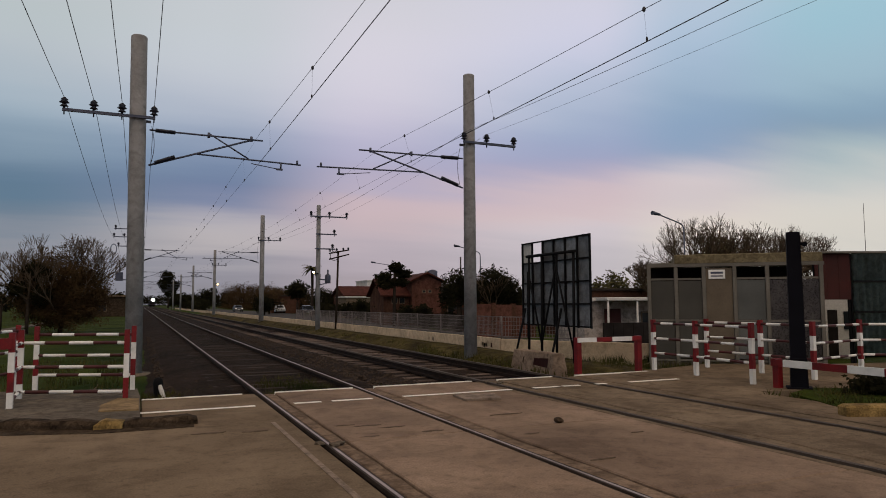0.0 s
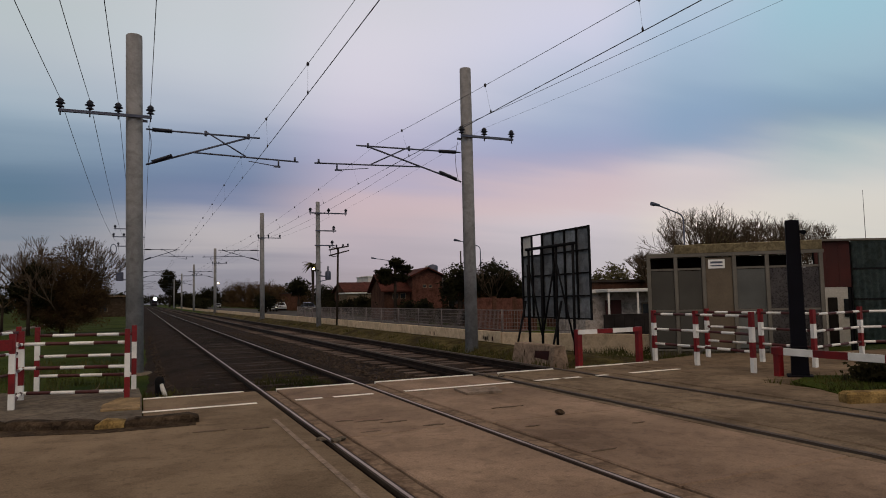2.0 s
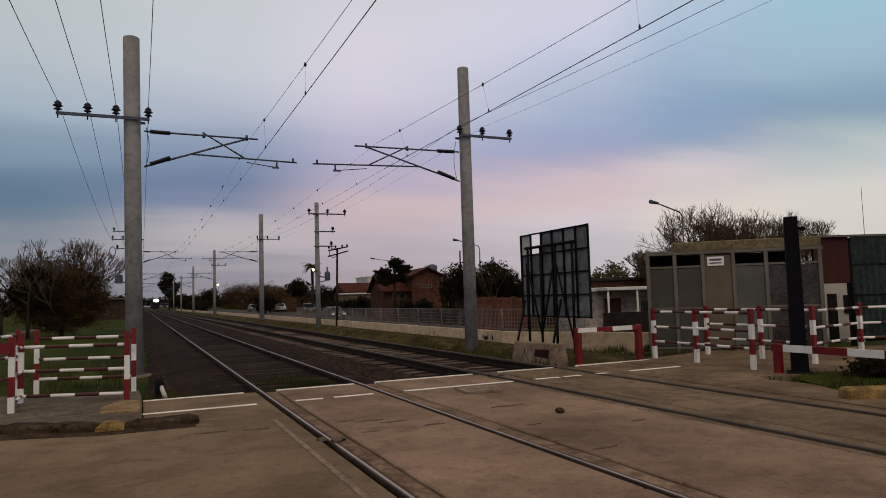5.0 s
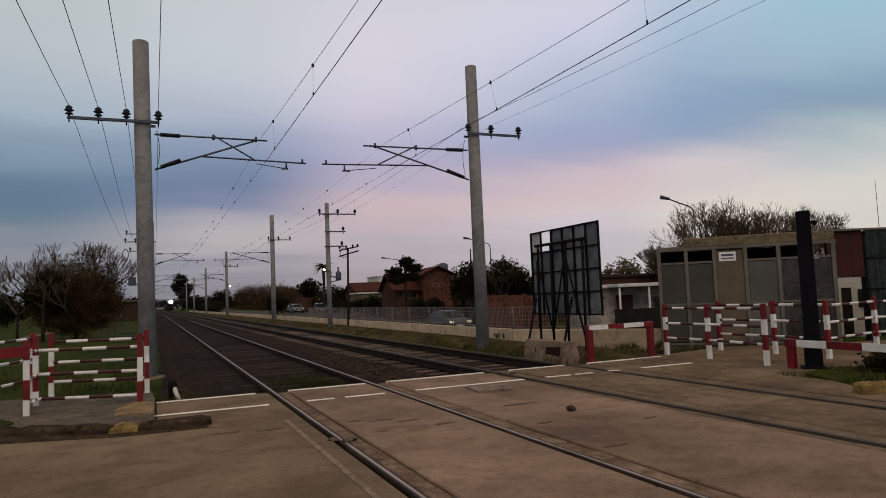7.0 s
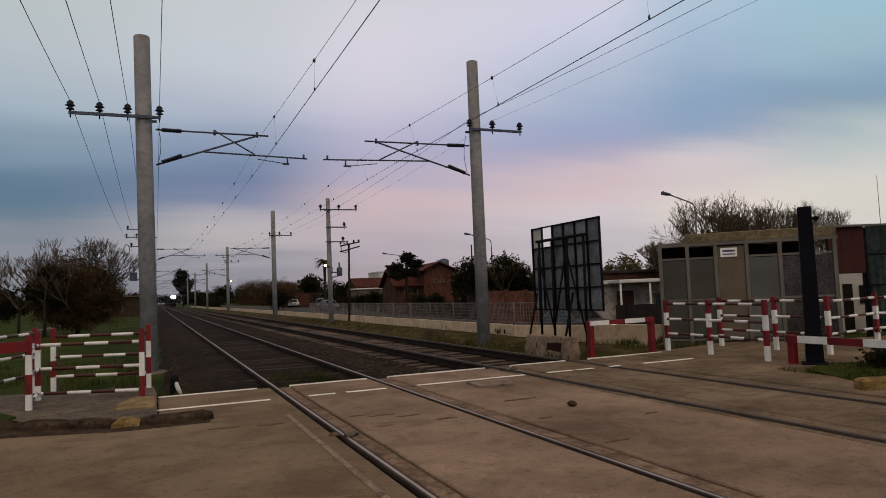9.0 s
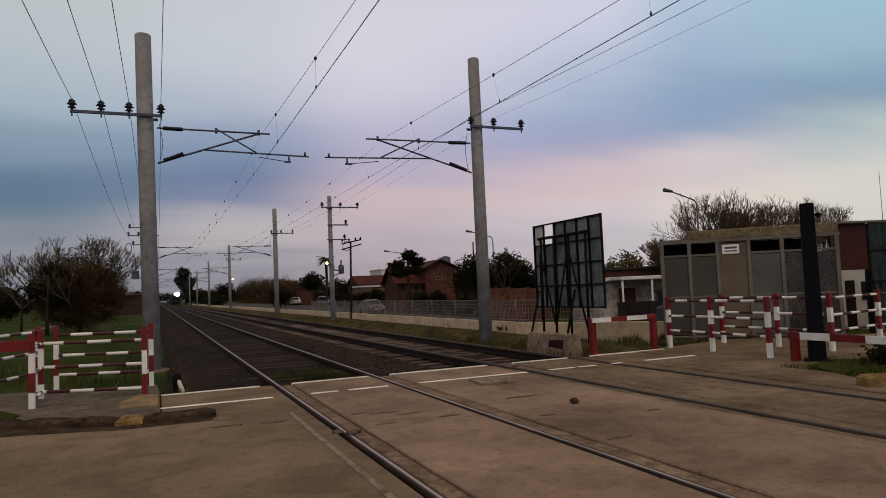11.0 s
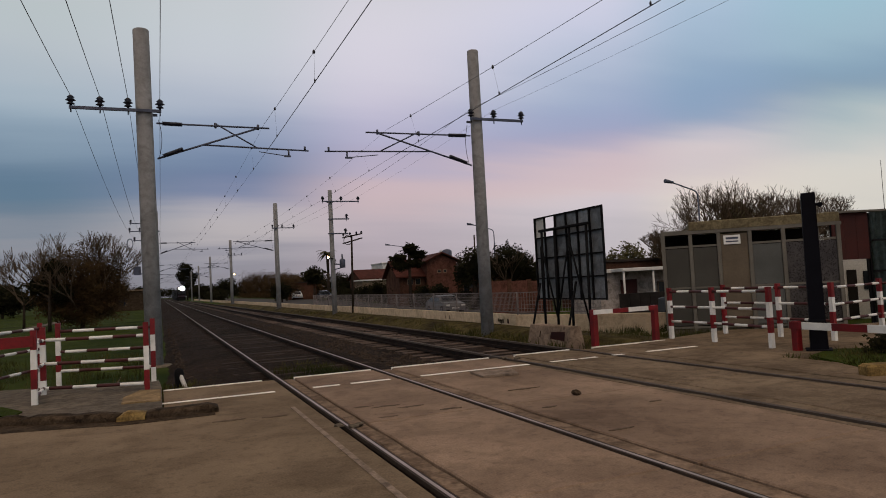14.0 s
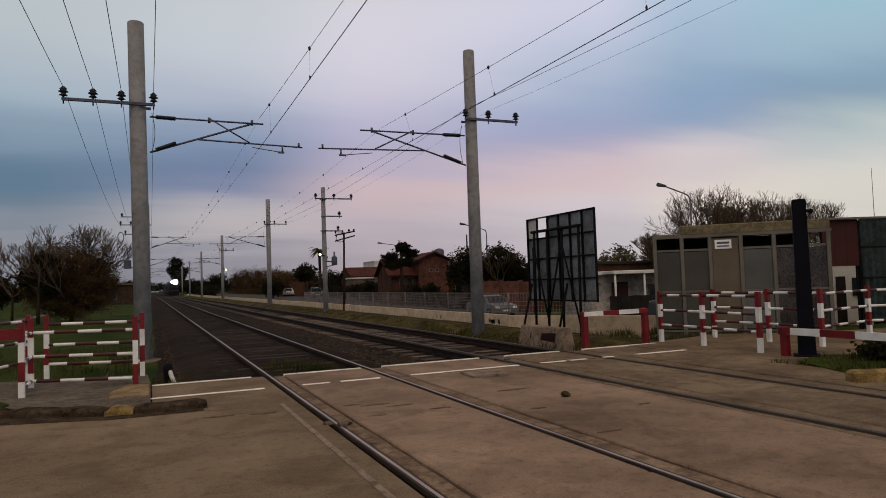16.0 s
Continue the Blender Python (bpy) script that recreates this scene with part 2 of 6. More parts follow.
M = dict(
    concrete=material("worn_road_concrete", (0.1781, 0.1293, 0.0848), 0.9, 0, 0.45, 0.3, 55, 0.45, (0.1972, 0.1463, 0.09964), stains=0.22),
    slab=material("crossing_slab_concrete", (0.214, 0.144, 0.100), 0.88, 0, 0.6, 0.3, 60, 0.45, (0.240, 0.168, 0.119), random_var=0.07, stains=0.24),
    # olive concrete, with lens falloff towards the right edge put into its tone
    far_road=material("olive_road_concrete_edge_dimmed", (0.1067, 0.0828, 0.0552), 0.92, 0, 0.5, 0.3, 55, 0.45, (0.1242, 0.0966, 0.06624), stains=0.25),
    maze_paving=material("brown_footway_concrete", (0.1598, 0.1166, 0.07802), 0.9, 0, 0.8, 0.3, 55, 0.45, (0.1786, 0.1335, 0.09212), stains=0.28),
    pale=material("pale_concrete", (0.13, 0.106, 0.08), 0.85, 0, 1.5, 0.3, 60, 0.4, stains=0.4),
    pole=material("spun_concrete_pole", (0.215, 0.212, 0.215), 0.8, 0, 0.9, 0.14, 30, 0.2, (0.265, 0.26, 0.26), stains=0.22),
    wallc=material("beige_painted_wall", (0.58, 0.45, 0.31), 0.85, 0, 0.9, 0.22, 30, 0.3, stains=0.22),
    kerb=material("dirty_kerb", (0.058, 0.041, 0.027), 0.9, 0, 3.0, 0.45, 40, 0.6, stains=0.5),
    kerb_yellow=material("yellow_kerb_paint", (0.152, 0.092, 0.028), 0.88, 0, 5.0, 0.5, 40, 0.4, (0.192, 0.128, 0.048)),
    steel=material("rail_steel", (0.32, 0.23, 0.17), 0.33, 0.85, 1.0, 0.25, 80, 0.02),
    dull_steel=material("dull_brown_rail_head", (0.063, 0.0456, 0.0342), 0.75, 0.0, 1.0, 0.3, 80, 0.2),
    rail_side=material("brown_rail_head", (0.050, 0.036, 0.028), 0.8, 0.0, 2.0, 0.35, 80, 0.2),
    rust=material("rusty_rail_web", (0.022, 0.014, 0.011), 0.8, 0.1, 5.0, 0.4, 60, 0.4),
    sleeper=material("weathered_sleeper", (0.045, 0.03375, 0.027), 0.9, 0, 3, 0.35, 40, 0.5, random_var=0.25),
    ballast=material("ballast_bed", (0.01872, 0.01209, 0.008424), 0.95, 0, 0.5, 0.4, 22, 1.0, (0.02496, 0.01638, 0.0117), depth=0.05, stains=0.35),
    sleeper_pale=material("pale_dusty_sleeper", (0.105, 0.080, 0.068), 0.92, 0, 3, 0.35, 40, 0.5, random_var=0.3),
    stone=material("ballast_stone", (0.050, 0.037, 0.028), 0.92, 0, 8, 0.4, 40, 0.5, random_var=0.3),
    grass=material("winter_grass", (0.019, 0.040, 0.003), 0.95, 0, 0.35, 0.45, 18, 1.0, (0.036, 0.046, 0.006), depth=0.06),
    soil=material("packed_flangeway_dirt", (0.1782, 0.1231, 0.08532), 0.92, 0, 1.6, 0.35, 30, 0.7, (0.2106, 0.149, 0.1058), depth=0.02, stains=0.35),
    dry=material("dry_trackside_grass", (0.052, 0.040, 0.016), 0.95, 0, 0.8, 0.5, 22, 1.0, (0.075, 0.060, 0.020), depth=0.05, stains=0.5),
    tan=material("faded_tan_paint", (0.24, 0.165, 0.085), 0.88, 0, 4.0, 0.4, 40, 0.3, stains=0.3),
    railing=material("weathered_grey_railing", (0.1734, 0.1479, 0.1428), 0.85, 0, 2.0, 0.3, 40, 0.1),
    tar=material("dark_tar_scuff", (0.0992, 0.072, 0.0512), 0.9, 0, 6.0, 0.4, 40, 0.4),
    blade=material("grass_blade", (0.020, 0.034, 0.005), 0.8, 0, 0.6, 0.45, 20, 0, (0.062, 0.054, 0.016)),
    pale_edge=material("pale_slab_edge", (0.245, 0.186, 0.142), 0.85, 0, 2.0, 0.3, 50, 0.4, stains=0.35),
    block=material("grimy_concrete_block", (0.24, 0.175, 0.13), 0.88, 0, 2.0, 0.3, 40, 0.4, stains=0.35),
    asphalt=material("asphalt", (0.06, 0.057, 0.055), 0.9, 0, 0.6, 0.25, 60, 0.4),
    white=material("white_road_paint", (0.80, 0.76, 0.68), 0.7, 0, 4, 0.2, 50, 0.1),
    red_paint=material("red_gloss_paint", (0.150, 0.004, 0.006), 0.5, 0, 3, 0.35, 30, 0.1),
    white_paint=material("white_gloss_paint", (0.72, 0.71, 0.68), 0.5, 0, 4, 0.15, 30, 0.1),
    dark_red=material("dark_red_pipe_paint", (0.055, 0.010, 0.010), 0.55, 0, 3, 0.3, 30, 0.1),
    black=material("black_painted_steel", (0.006, 0.006, 0.007), 0.82, 0.0, 3, 0.3, 40, 0.1),
    mast=material("navy_black_mast", (0.004, 0.004, 0.007), 0.82, 0.1, 3, 0.3, 40, 0.1),
    galv=material("galvanised_steel", (0.065, 0.072, 0.105), 0.55, 0.3, 4, 0.25, 50, 0.1),
    wire=material("dark_wire", (0.035, 0.033, 0.04), 0.6, 0.3, 4, 0.2, 50, 0),
    insul=material("dark_glazed_insulator", (0.009, 0.009, 0.018), 0.35, 0, 4, 0.3, 50, 0),
    sheet=material("grey_billboard_sheet", (0.185, 0.19, 0.20), 0.5, 0.2, 1.2, 0.35, 25, 0.1, random_var=0.25, stains=0.3),
    mesh_pane=material("grey_perforated_panel", (0.0527, 0.0493, 0.0408), 0.7, 0.1, 1.0, 0.2, 60, 0.2, random_var=0.12),
    glazed_pane=material("blue_grey_perforated_panel", (0.095, 0.098, 0.090), 0.6, 0.1, 1.0, 0.25, 60, 0.2, random_var=0.12),
    smoked_pane=material("smoked_grimy_glass", (0.030, 0.027, 0.026), 0.30, 0, 1.6, 0.5, 30, 0.1, (0.048, 0.043, 0.040), stains=0.4),
    booth=material("booth_frame_grey", (0.128, 0.116, 0.096), 0.7, 0.1, 2, 0.2, 40, 0.1),
    booth_panel=material("booth_beige_panel", (0.1105, 0.085, 0.0561), 0.7, 0, 2, 0.2, 40, 0.1),
    booth_roof=material("booth_olive_fascia", (0.165, 0.135, 0.078), 0.8, 0, 2, 0.3, 30, 0.2, stains=0.35),
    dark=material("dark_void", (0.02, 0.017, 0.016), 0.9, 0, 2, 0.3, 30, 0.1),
    red_sheet=material("rust_red_sheet", (0.03974, 0.00561, 0.00374), 0.75, 0.1, 1.4, 0.35, 30, 0.2),
    teal_sheet=material("blue_grey_corrugated_sheet", (0.21, 0.27, 0.265), 0.6, 0.0, 1.5, 0.3, 30, 0.2, stains=0.3),
    brick=material("red_brick_wall", (0.108, 0.047, 0.034), 0.9, 0, 1.5, 0.35, 14, 0.4, stains=0.3),
    brick_dull=material("dull_brick_wall", (0.078, 0.038, 0.025), 0.9, 0, 1.2, 0.35, 14, 0.4, stains=0.25),
    tile_roof=material("red_clay_roof", (0.066, 0.020, 0.014), 0.85, 0, 1.0, 0.3, 6, 0.6, depth=0.05, stains=0.25),
    grey_roof=material("grey_fibre_roof", (0.035, 0.028, 0.025), 0.85, 0, 1.0, 0.3, 6, 0.5, depth=0.04),
    render_white=material("white_render", (0.55, 0.53, 0.50), 0.85, 0, 0.8, 0.2, 20, 0.2),
    render_cream=material("cream_render", (0.16, 0.115, 0.075), 0.85, 0, 0.8, 0.25, 20, 0.2),
    house_wall=material("weathered_house_render", (0.405, 0.345, 0.3), 0.88, 0, 0.8, 0.35, 20, 0.3, stains=0.4),
    window=material("dark_window_glass", (0.015, 0.018, 0.022), 0.12, 0, 2, 0.2, 20, 0),
    trunk=material("grey_brown_bark", (0.028, 0.021, 0.016), 0.95, 0, 4, 0.3, 30, 0.6),
    twig=material("bare_twigs", (0.0806, 0.0585, 0.0403), 0.95, 0, 3, 0.3, 30, 0),
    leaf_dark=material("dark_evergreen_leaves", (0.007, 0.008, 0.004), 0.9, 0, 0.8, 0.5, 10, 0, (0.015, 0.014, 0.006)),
    leaf_brown=material("dry_brown_leaves", (0.0392, 0.021, 0.0098), 0.9, 0, 0.8, 0.45, 10, 0, (0.056, 0.035, 0.0154)),
    leaf_olive=material("olive_leaves", (0.024, 0.021, 0.008), 0.85, 0, 0.8, 0.45, 10, 0, (0.07, 0.062, 0.025)),
    car_white=material("white_car_paint", (0.55, 0.56, 0.58), 0.25, 0.0, 1, 0.05, 10, 0),
    # white car's faint look through the railing, put into a dark grey paint
    car_dimmed=material("dimmed_white_car_paint", (0.095, 0.095, 0.1), 0.4, 0.0, 1, 0.1, 10, 0),
    car_dark=material("dark_car_paint", (0.02, 0.022, 0.03), 0.25, 0.2, 1, 0.05, 10, 0),
    car_silver=material("silver_car_paint", (0.054, 0.0552, 0.06), 0.4, 0.3, 1, 0.05, 10, 0),
    tyre=material("tyre_rubber", (0.015, 0.015, 0.015), 0.9, 0, 5, 0.2, 40, 0.2),
    train_dark=material("dark_train_livery", (0.0055, 0.0039, 0.0055), 0.82, 0.1, 0.8, 0.25, 20, 0),
    train_plum=material("plum_train_band", (0.02, 0.007, 0.012), 0.5, 0.1, 0.8, 0.25, 20, 0),
    headlight=glowing("train_headlight_glow", (1.0, 0.96, 0.88), 60),
    street_glow=glowing("street_lamp_glow", (1.0, 0.72, 0.32), 8),
    car_glow=glowing("car_headlight_glow", (1.0, 0.9, 0.75), 0.45),
)


# ---- mesh helpers ----
def box(bm, x0, y0, z0, x1, y1, z1, mi=0, m=None):
    vs = [bm.verts.new((x, y, z)) for x in (x0, x1) for y in (y0, y1) for z in (z0, z1)]
    if m is not None:
        for v in vs:
            v.co = m @ v.co
    for q in ((0, 1, 3, 2), (4, 6, 7, 5), (0, 4, 5, 1), (2, 3, 7, 6), (0, 2, 6, 4), (1, 5, 7, 3)):
        bm.faces.new([vs[i] for i in q]).material_index = mi


def bbox(bm, x0, y0, z0, x1, y1, z1, r=0.01, mi=0):
    """A box with chamfered upright and top edges."""
    rings = []
    for z, k in ((z0, 0), (z1 - r, 0), (z1, r)):
        ring = []
        for cx, cy, dx, dy in ((x0, y0, 1, 1), (x1, y0, -1, 1), (x1, y1, -1, -1), (x0, y1, 1, -1)):
            a = bm.verts.new((cx + dx * (k + r), cy + dy * k, z))
            b = bm.verts.new((cx + dx * k, cy + dy * (k + r), z))
            ring += [b, a] if dx * dy > 0 else [a, b]
        rings.append(ring)
    for a, b in zip(rings, rings[1:]):
        for i in range(8):
            j = (i + 1) % 8
            bm.faces.new((a[i], a[j], b[j], b[i])).material_index = mi
    bm.faces.new(rings[-1]).material_index = mi
    bm.faces.new(rings[0][::-1]).material_index = mi


def tube(bm, p0, p1, r0, r1=None, n=10, mi=0, caps=True):
    p0, p1 = Vector(p0), Vector(p1)
    r1 = r0 if r1 is None else r1
    d = (p1 - p0).normalized()
    u = d.cross(Vector((0, 0, 1)) if abs(d.z) < 0.9 else Vector((1, 0, 0))).normalized()
    w = d.cross(u)
    A, B = [], []
    for i in range(n):
        a = 2 * math.pi * i / n
        o = u * math.cos(a) + w * math.sin(a)
        A.append(bm.verts.new(p0 + o * r0))
        B.append(bm.verts.new(p1 + o * r1))
    for i in range(n):
        j = (i + 1) % n
        f = bm.faces.new((A[i], A[j], B[j], B[i]))
        f.material_index, f.smooth = mi, n > 5
    if caps and n > 2:
        bm.faces.new(A[::-1]).material_index = mi
        bm.faces.new(B).material_index = mi


def lathe(bm, cx, cy, profile, n=14, mi=0):
    """profile: (radius, z) from the bottom up."""
    rings = [[bm.verts.new((cx + r * math.cos(2 * math.pi * i / n), cy + r * math.sin(2 * math.pi * i / n), z)) for i in range(n)] for r, z in profile]
    for a, b in zip(rings, rings[1:]):
        for i in range(n):
            j = (i + 1) % n
            f = bm.faces.new((a[i], a[j], b[j], b[i]))
            f.material_index, f.smooth = mi, True
    bm.faces.new(rings[0][::-1]).material_index = mi
    bm.faces.new(rings[-1]).material_index = mi


def extrude_poly(bm, pts, z0, z1, mi=0):
    """A flat polygon (x, y), counter-clockwise, made into a plate from z0 to z1."""
    a = [bm.verts.new((x, y, z0)) for x, y in pts]
    b = [bm.verts.new((x, y, z1)) for x, y in pts]
    n = len(pts)
    bm.faces.new(a[::-1]).material_index = mi
    bm.faces.new(b).material_index = mi
    for i in range(n):
        j = (i + 1) % n
        bm.faces.new((a[i], a[j], b[j], b[i])).material_index = mi


def mesh_of(name, bm, mats):
    me = bpy.data.meshes.new(name)
    bm.normal_update()
    bm.to_mesh(me)
    bm.free()
    for m in mats if isinstance(mats, (list, tuple)) else (mats,):
        me.materials.append(m)
    return me


def part(name, bm, mats, parent=None, label=""):
    ob = new(name, mesh_of(name, bm, mats))
    if parent is not None:
        ob.parent = parent
    return tagged(ob, label) if label else ob


def thing(name, label, category, m=None, group="", kind=""):
    ob = new(name)
    ob.matrix_basis = m if m is not None else Matrix()
    return tagged(ob, label, category, group, kind)


def setting(name, bm, mats, label, category):
    return tagged(part(name, bm, mats), label, category, "", "structure")


def smooth(v, a, b):
    k = min(1.0, max(0.0, (v - a) / (b - a)))
    return k * k * (3 - 2 * k)


def terrain(x, y):
    """Height of the open ground: lower beyond the wall, where the side street dips."""
    z = -0.30 - 0.74 * smooth(x, 11.6, 14.5) * smooth(y, 16, 22) * (1 - smooth(y, 45, 105))
    z += 0.22 * smooth(x, 8.9, 9.6) * (1 - smooth(x, 10.4, 11.6)) * smooth(y, 10, 12)
    return z


# ---- ground, road and track ----
RAILS = (1.79, 3.46, 5.87, 7.54)
EDGE = 11.43          # far edge of the crossing slabs


def skew(x):
    """Far kerb line of the road, which crosses the track at a slant."""
    return 9.35 - 0.40 * (x - 0.6)


def build_ground():
    bm = bmesh.new()
    xs = [-900, -500, -250, -120] + list(range(-70, 8, 4)) + [8.4, 9, 9.6, 10.3, 11, 11.6, 12.3, 13, 13.8, 14.6] + list(range(16, 90, 4)) + [130, 250, 500, 900]
    ys = [-400, -150, -60, -30, -10, 0, 6] + list(range(9, 121, 3)) + list(range(130, 330, 20)) + [400, 600, 1000, 1800]
    grid = [[bm.verts.new((x, y, terrain(x, y) + (0.05 * noise.noise((x * 0.3, y * 0.3, 0)) if -60 < x < 60 and 12 < y < 120 else 0))) for x in xs] for y in ys]
    for a, b in zip(grid, grid[1:]):
        for i in range(len(xs) - 1):
            bm.faces.new((a[i], a[i + 1], b[i + 1], b[i])).smooth = True
    return setting("ground", bm, M["grass"], "rough winter grass beside the railway", "grass")


build_ground()


def build_ballast():
    bm = bmesh.new()
    prof = [(-0.35, -0.42), (0.35, -0.24), (0.75, -0.12), (1.4, -0.105), (2.6, -0.115), (3.9, -0.105), (4.65, -0.2), (5.3, -0.21), (6.7, -0.20), (8.1, -0.21), (8.5, -0.24), (9.2, -0.38)]
    ys = [EDGE - 0.3 + 0.35 * i for i in range(60)] + [33 + 2 * i for i in range(40)] + [115 + 15 * i for i in range(40)]
    rows = []
    for y in ys:
        rows.append([bm.verts.new((x, y, z + (0.025 * noise.noise((x * 2.3, y * 2.3, 1)) if y < 60 else 0))) for x, z in prof])
    for a, b in zip(rows, rows[1:]):
        for i in range(len(prof) - 1):
            bm.faces.new((a[i], a[i + 1], b[i + 1], b[i])).smooth = True
    return setting("ballast_bed", bm, M["ballast"], "dark grey-brown railway ballast bed", "ballast")


bed = build_ballast()


def build_rails():
    for k, x in enumerate(RAILS):
        r = thing("rail", "worn steel rail with a bright running surface", "rail", group="rails of the double track", kind="structure")
        bm = bmesh.new()
        y0, y1 = -40, 640
        box(bm, x - 0.036, y0, -0.035, x + 0.036, y1, 0.0)
        part("rail_head", bm, M["rail_side"] if k < 2 else M["dull_steel"], r)
        bm = bmesh.new()
        w = 0.014 if k < 2 else 0.008
        box(bm, x - w, y0, 0.0, x + w, y1, 0.002)
        part("running_band", bm, M["steel"] if k < 2 else M["dull_steel"], r, "polished running band" if k < 2 else "dull running band")
        bm = bmesh.new()
        box(bm, x - 0.034, y0, -0.05, x + 0.034, y1, -0.0351)
        box(bm, x - 0.012, y0, -0.13, x + 0.012, y1, -0.05)
        box(bm, x - 0.07, y0, -0.17, x + 0.07, y1, -0.128)
        part("rail_web", bm, M["rust"], r, "rust-brown rail web and foot")


build_rails()


def build_sleepers():
    rnd = random.Random(3)
    for cx in (2.625, 6.705):
        me = None
        far = bmesh.new()
        y, n = EDGE + 0.35, 0
        while y < 240:
            if n < 45:
                if me is None:
                    bm = bmesh.new()
                    bbox(bm, -1.35, -0.12, -0.2, 1.35, 0.12, 0, 0.015)
                    me = mesh_of("sleeper", bm, M["sleeper"] if cx < 4 else M["sleeper_pale"])
                s = new("sleeper", me)
                s.parent = bed
                s.matrix_basis = pose(cx + rnd.uniform(-0.04, 0.04), y, (-0.118 if cx < 4 else -0.19) + rnd.uniform(-0.012, 0.014), 0, 0, rnd.uniform(-1, 1))
            else:
                box(far, cx - 1.35, y - 0.12, -0.3, cx + 1.35, y + 0.12, -0.13 if cx < 4 else -0.20)
            y += 0.62
            n += 1
        ob = part("far_sleepers", far, M["sleeper"] if cx < 4 else M["sleeper_pale"], bed)
        ob["kind"] = "stuff"


build_sleepers()


def build_crossing():
    # ground slab of the road before the track
    bm = bmesh.new()
    extrude_poly(bm, [(-70, -60), (1.69, -60), (1.69, EDGE), (0.02, EDGE), (0.02, 9.3), (-0.42, 9.3), (-1.6, 9.8), (-70, 38.2)], -0.28, 0.0)
    setting("road", bm, M["concrete"], "worn brown-grey concrete road surface", "road")
    # far side of the road, darkened in colour for the lens falloff
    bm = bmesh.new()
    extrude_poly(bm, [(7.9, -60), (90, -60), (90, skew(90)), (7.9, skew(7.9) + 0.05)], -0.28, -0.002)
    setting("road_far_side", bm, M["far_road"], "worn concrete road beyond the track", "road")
    # slabs between and beside the rails, each its own piece
    cr = thing("level_crossing_deck", "brown-grey concrete level crossing deck with bare rails let in", "level crossing", kind="structure")
    cols = ((2.02, 3.38), (3.72, 5.62), (6.16, 7.38), (7.92, 9.05))
    rnd = random.Random(5)
    for x0, x1 in cols:
        y1 = EDGE
        first = True
        while y1 > -20:
            step = 1.36 if first else 3.0
            y0 = y1 - step
            bm = bmesh.new()
            bbox(bm, x0, y0 + 0.008, -0.25, x1, y1 - 0.008, rnd.uniform(-0.006, 0.004), 0.012)
            # far columns: browner concrete, its darker tone also holding the lens falloff
            part("slab", bm, M["slab"] if x0 < 6 else M["maze_paving"], cr)
            y1, first = y0, False
    # packed dirt in the flangeways and beside the rails, near-black to paint the groove shade
    bm = bmesh.new()
    box(bm, 1.45, -30, -0.3, 7.98, EDGE - 0.05, -0.09)
    part("dirt_fill", bm, M["rust"], cr, "packed dirt in the flangeways, groove shade in its near-black colour")
    for x0, x1, mt in ((1.535, 1.705, "soil"), (1.84, 1.995, "soil"), (3.51, 3.695, "soil"), (5.64, 5.765, "maze_paving"), (5.915, 6.13, "maze_paving"), (7.40, 7.44, "maze_paving"), (7.585, 7.90, "maze_paving")):
        y1, bm = EDGE - 0.02, bmesh.new()
        edge = []
        while y1 > -20:
            edge.append((rnd.uniform(-0.008, 0.008), y1, rnd.uniform(-0.016, -0.004)))
            y1 -= 0.35
        rows = [[bm.verts.new((q, y, z)) for q, z in ((x0 + w, -0.2), (x0 + w, h - 0.012), (x0 + w + 0.012, h), (x1 + w - 0.012, h), (x1 + w, h - 0.012), (x1 + w, -0.2))] for w, y, h in edge]
        for a, b in zip(rows, rows[1:]):
            for i in range(5):
                bm.faces.new((a[i], b[i], b[i + 1], a[i + 1]))
        bmesh.ops.recalc_face_normals(bm, faces=bm.faces)
        part("filler_strip", bm, M[mt], cr, "worn mortar strip beside the rail")
    # pale cast edge strips along the far end of each slab
    for x0, x1 in ((0.02, 1.5), (2.02, 3.34), (3.72, 5.62), (6.16, 7.38), (7.92, 9.75)):
        bm = bmesh.new()
        box(bm, x0, EDGE - 0.01, -0.25, x1, EDGE + 0.045, 0.012)
        part("edge_strip", bm, M["white"], cr, "pale painted slab edge")
    rnd = random.Random(15)
    for x, y, lx, ly in ((2.22, 8.02, 0.13, 0.04), (2.47, 7.88, 0.2, 0.045), (2.72, 7.68, 0.17, 0.05), (3.03, 7.25, 0.16, 0.05), (4.38, 7.92, 0.26, 0.035), (3.95, 5.29, 0.16, 0.03), (3.98, 6.63, 0.1, 0.03), (2.3, 7.24, 0.12, 0.04), (5.1, 6.2, 0.1, 0.03), (1.2, 8.1, 0.14, 0.05), (0.7, 8.2, 0.2, 0.06)):
        bm = bmesh.new()
        pts = [(x + lx * math.cos(a) * rnd.uniform(0.6, 1.1), y + ly * 0.9 * math.sin(a) * rnd.uniform(0.2, 1.2)) for a in [2 * math.pi * i / 13 for i in range(13)]]
        extrude_poly(bm, pts, -0.02, 0.0055)
        part("tar_scuff", bm, M["tar"], cr, "dark worn scuff")
    bm = bmesh.new()
    box(bm, 1.46, -30, -0.2, 1.515, 8.6, 0.006)
    part("edge_strip", bm, M["pale_edge"], cr, "pale worn slab edge beside the rail")
    # painted dashes of the footway line
    for x0, x1 in ((-0.16, 1.5), (2.05, 2.45), (2.62, 3.24), (3.75, 5.68), (6.12, 6.62), (6.7, 7.05), (7.4, 7.62), (8.15, 9.3)):
        bm = bmesh.new()
        box(bm, x0, 10.01, 0.004, x1, 10.115, 0.008)
        part("painted_line", bm, M["white"], cr, "worn white line")
    bm = bmesh.new()
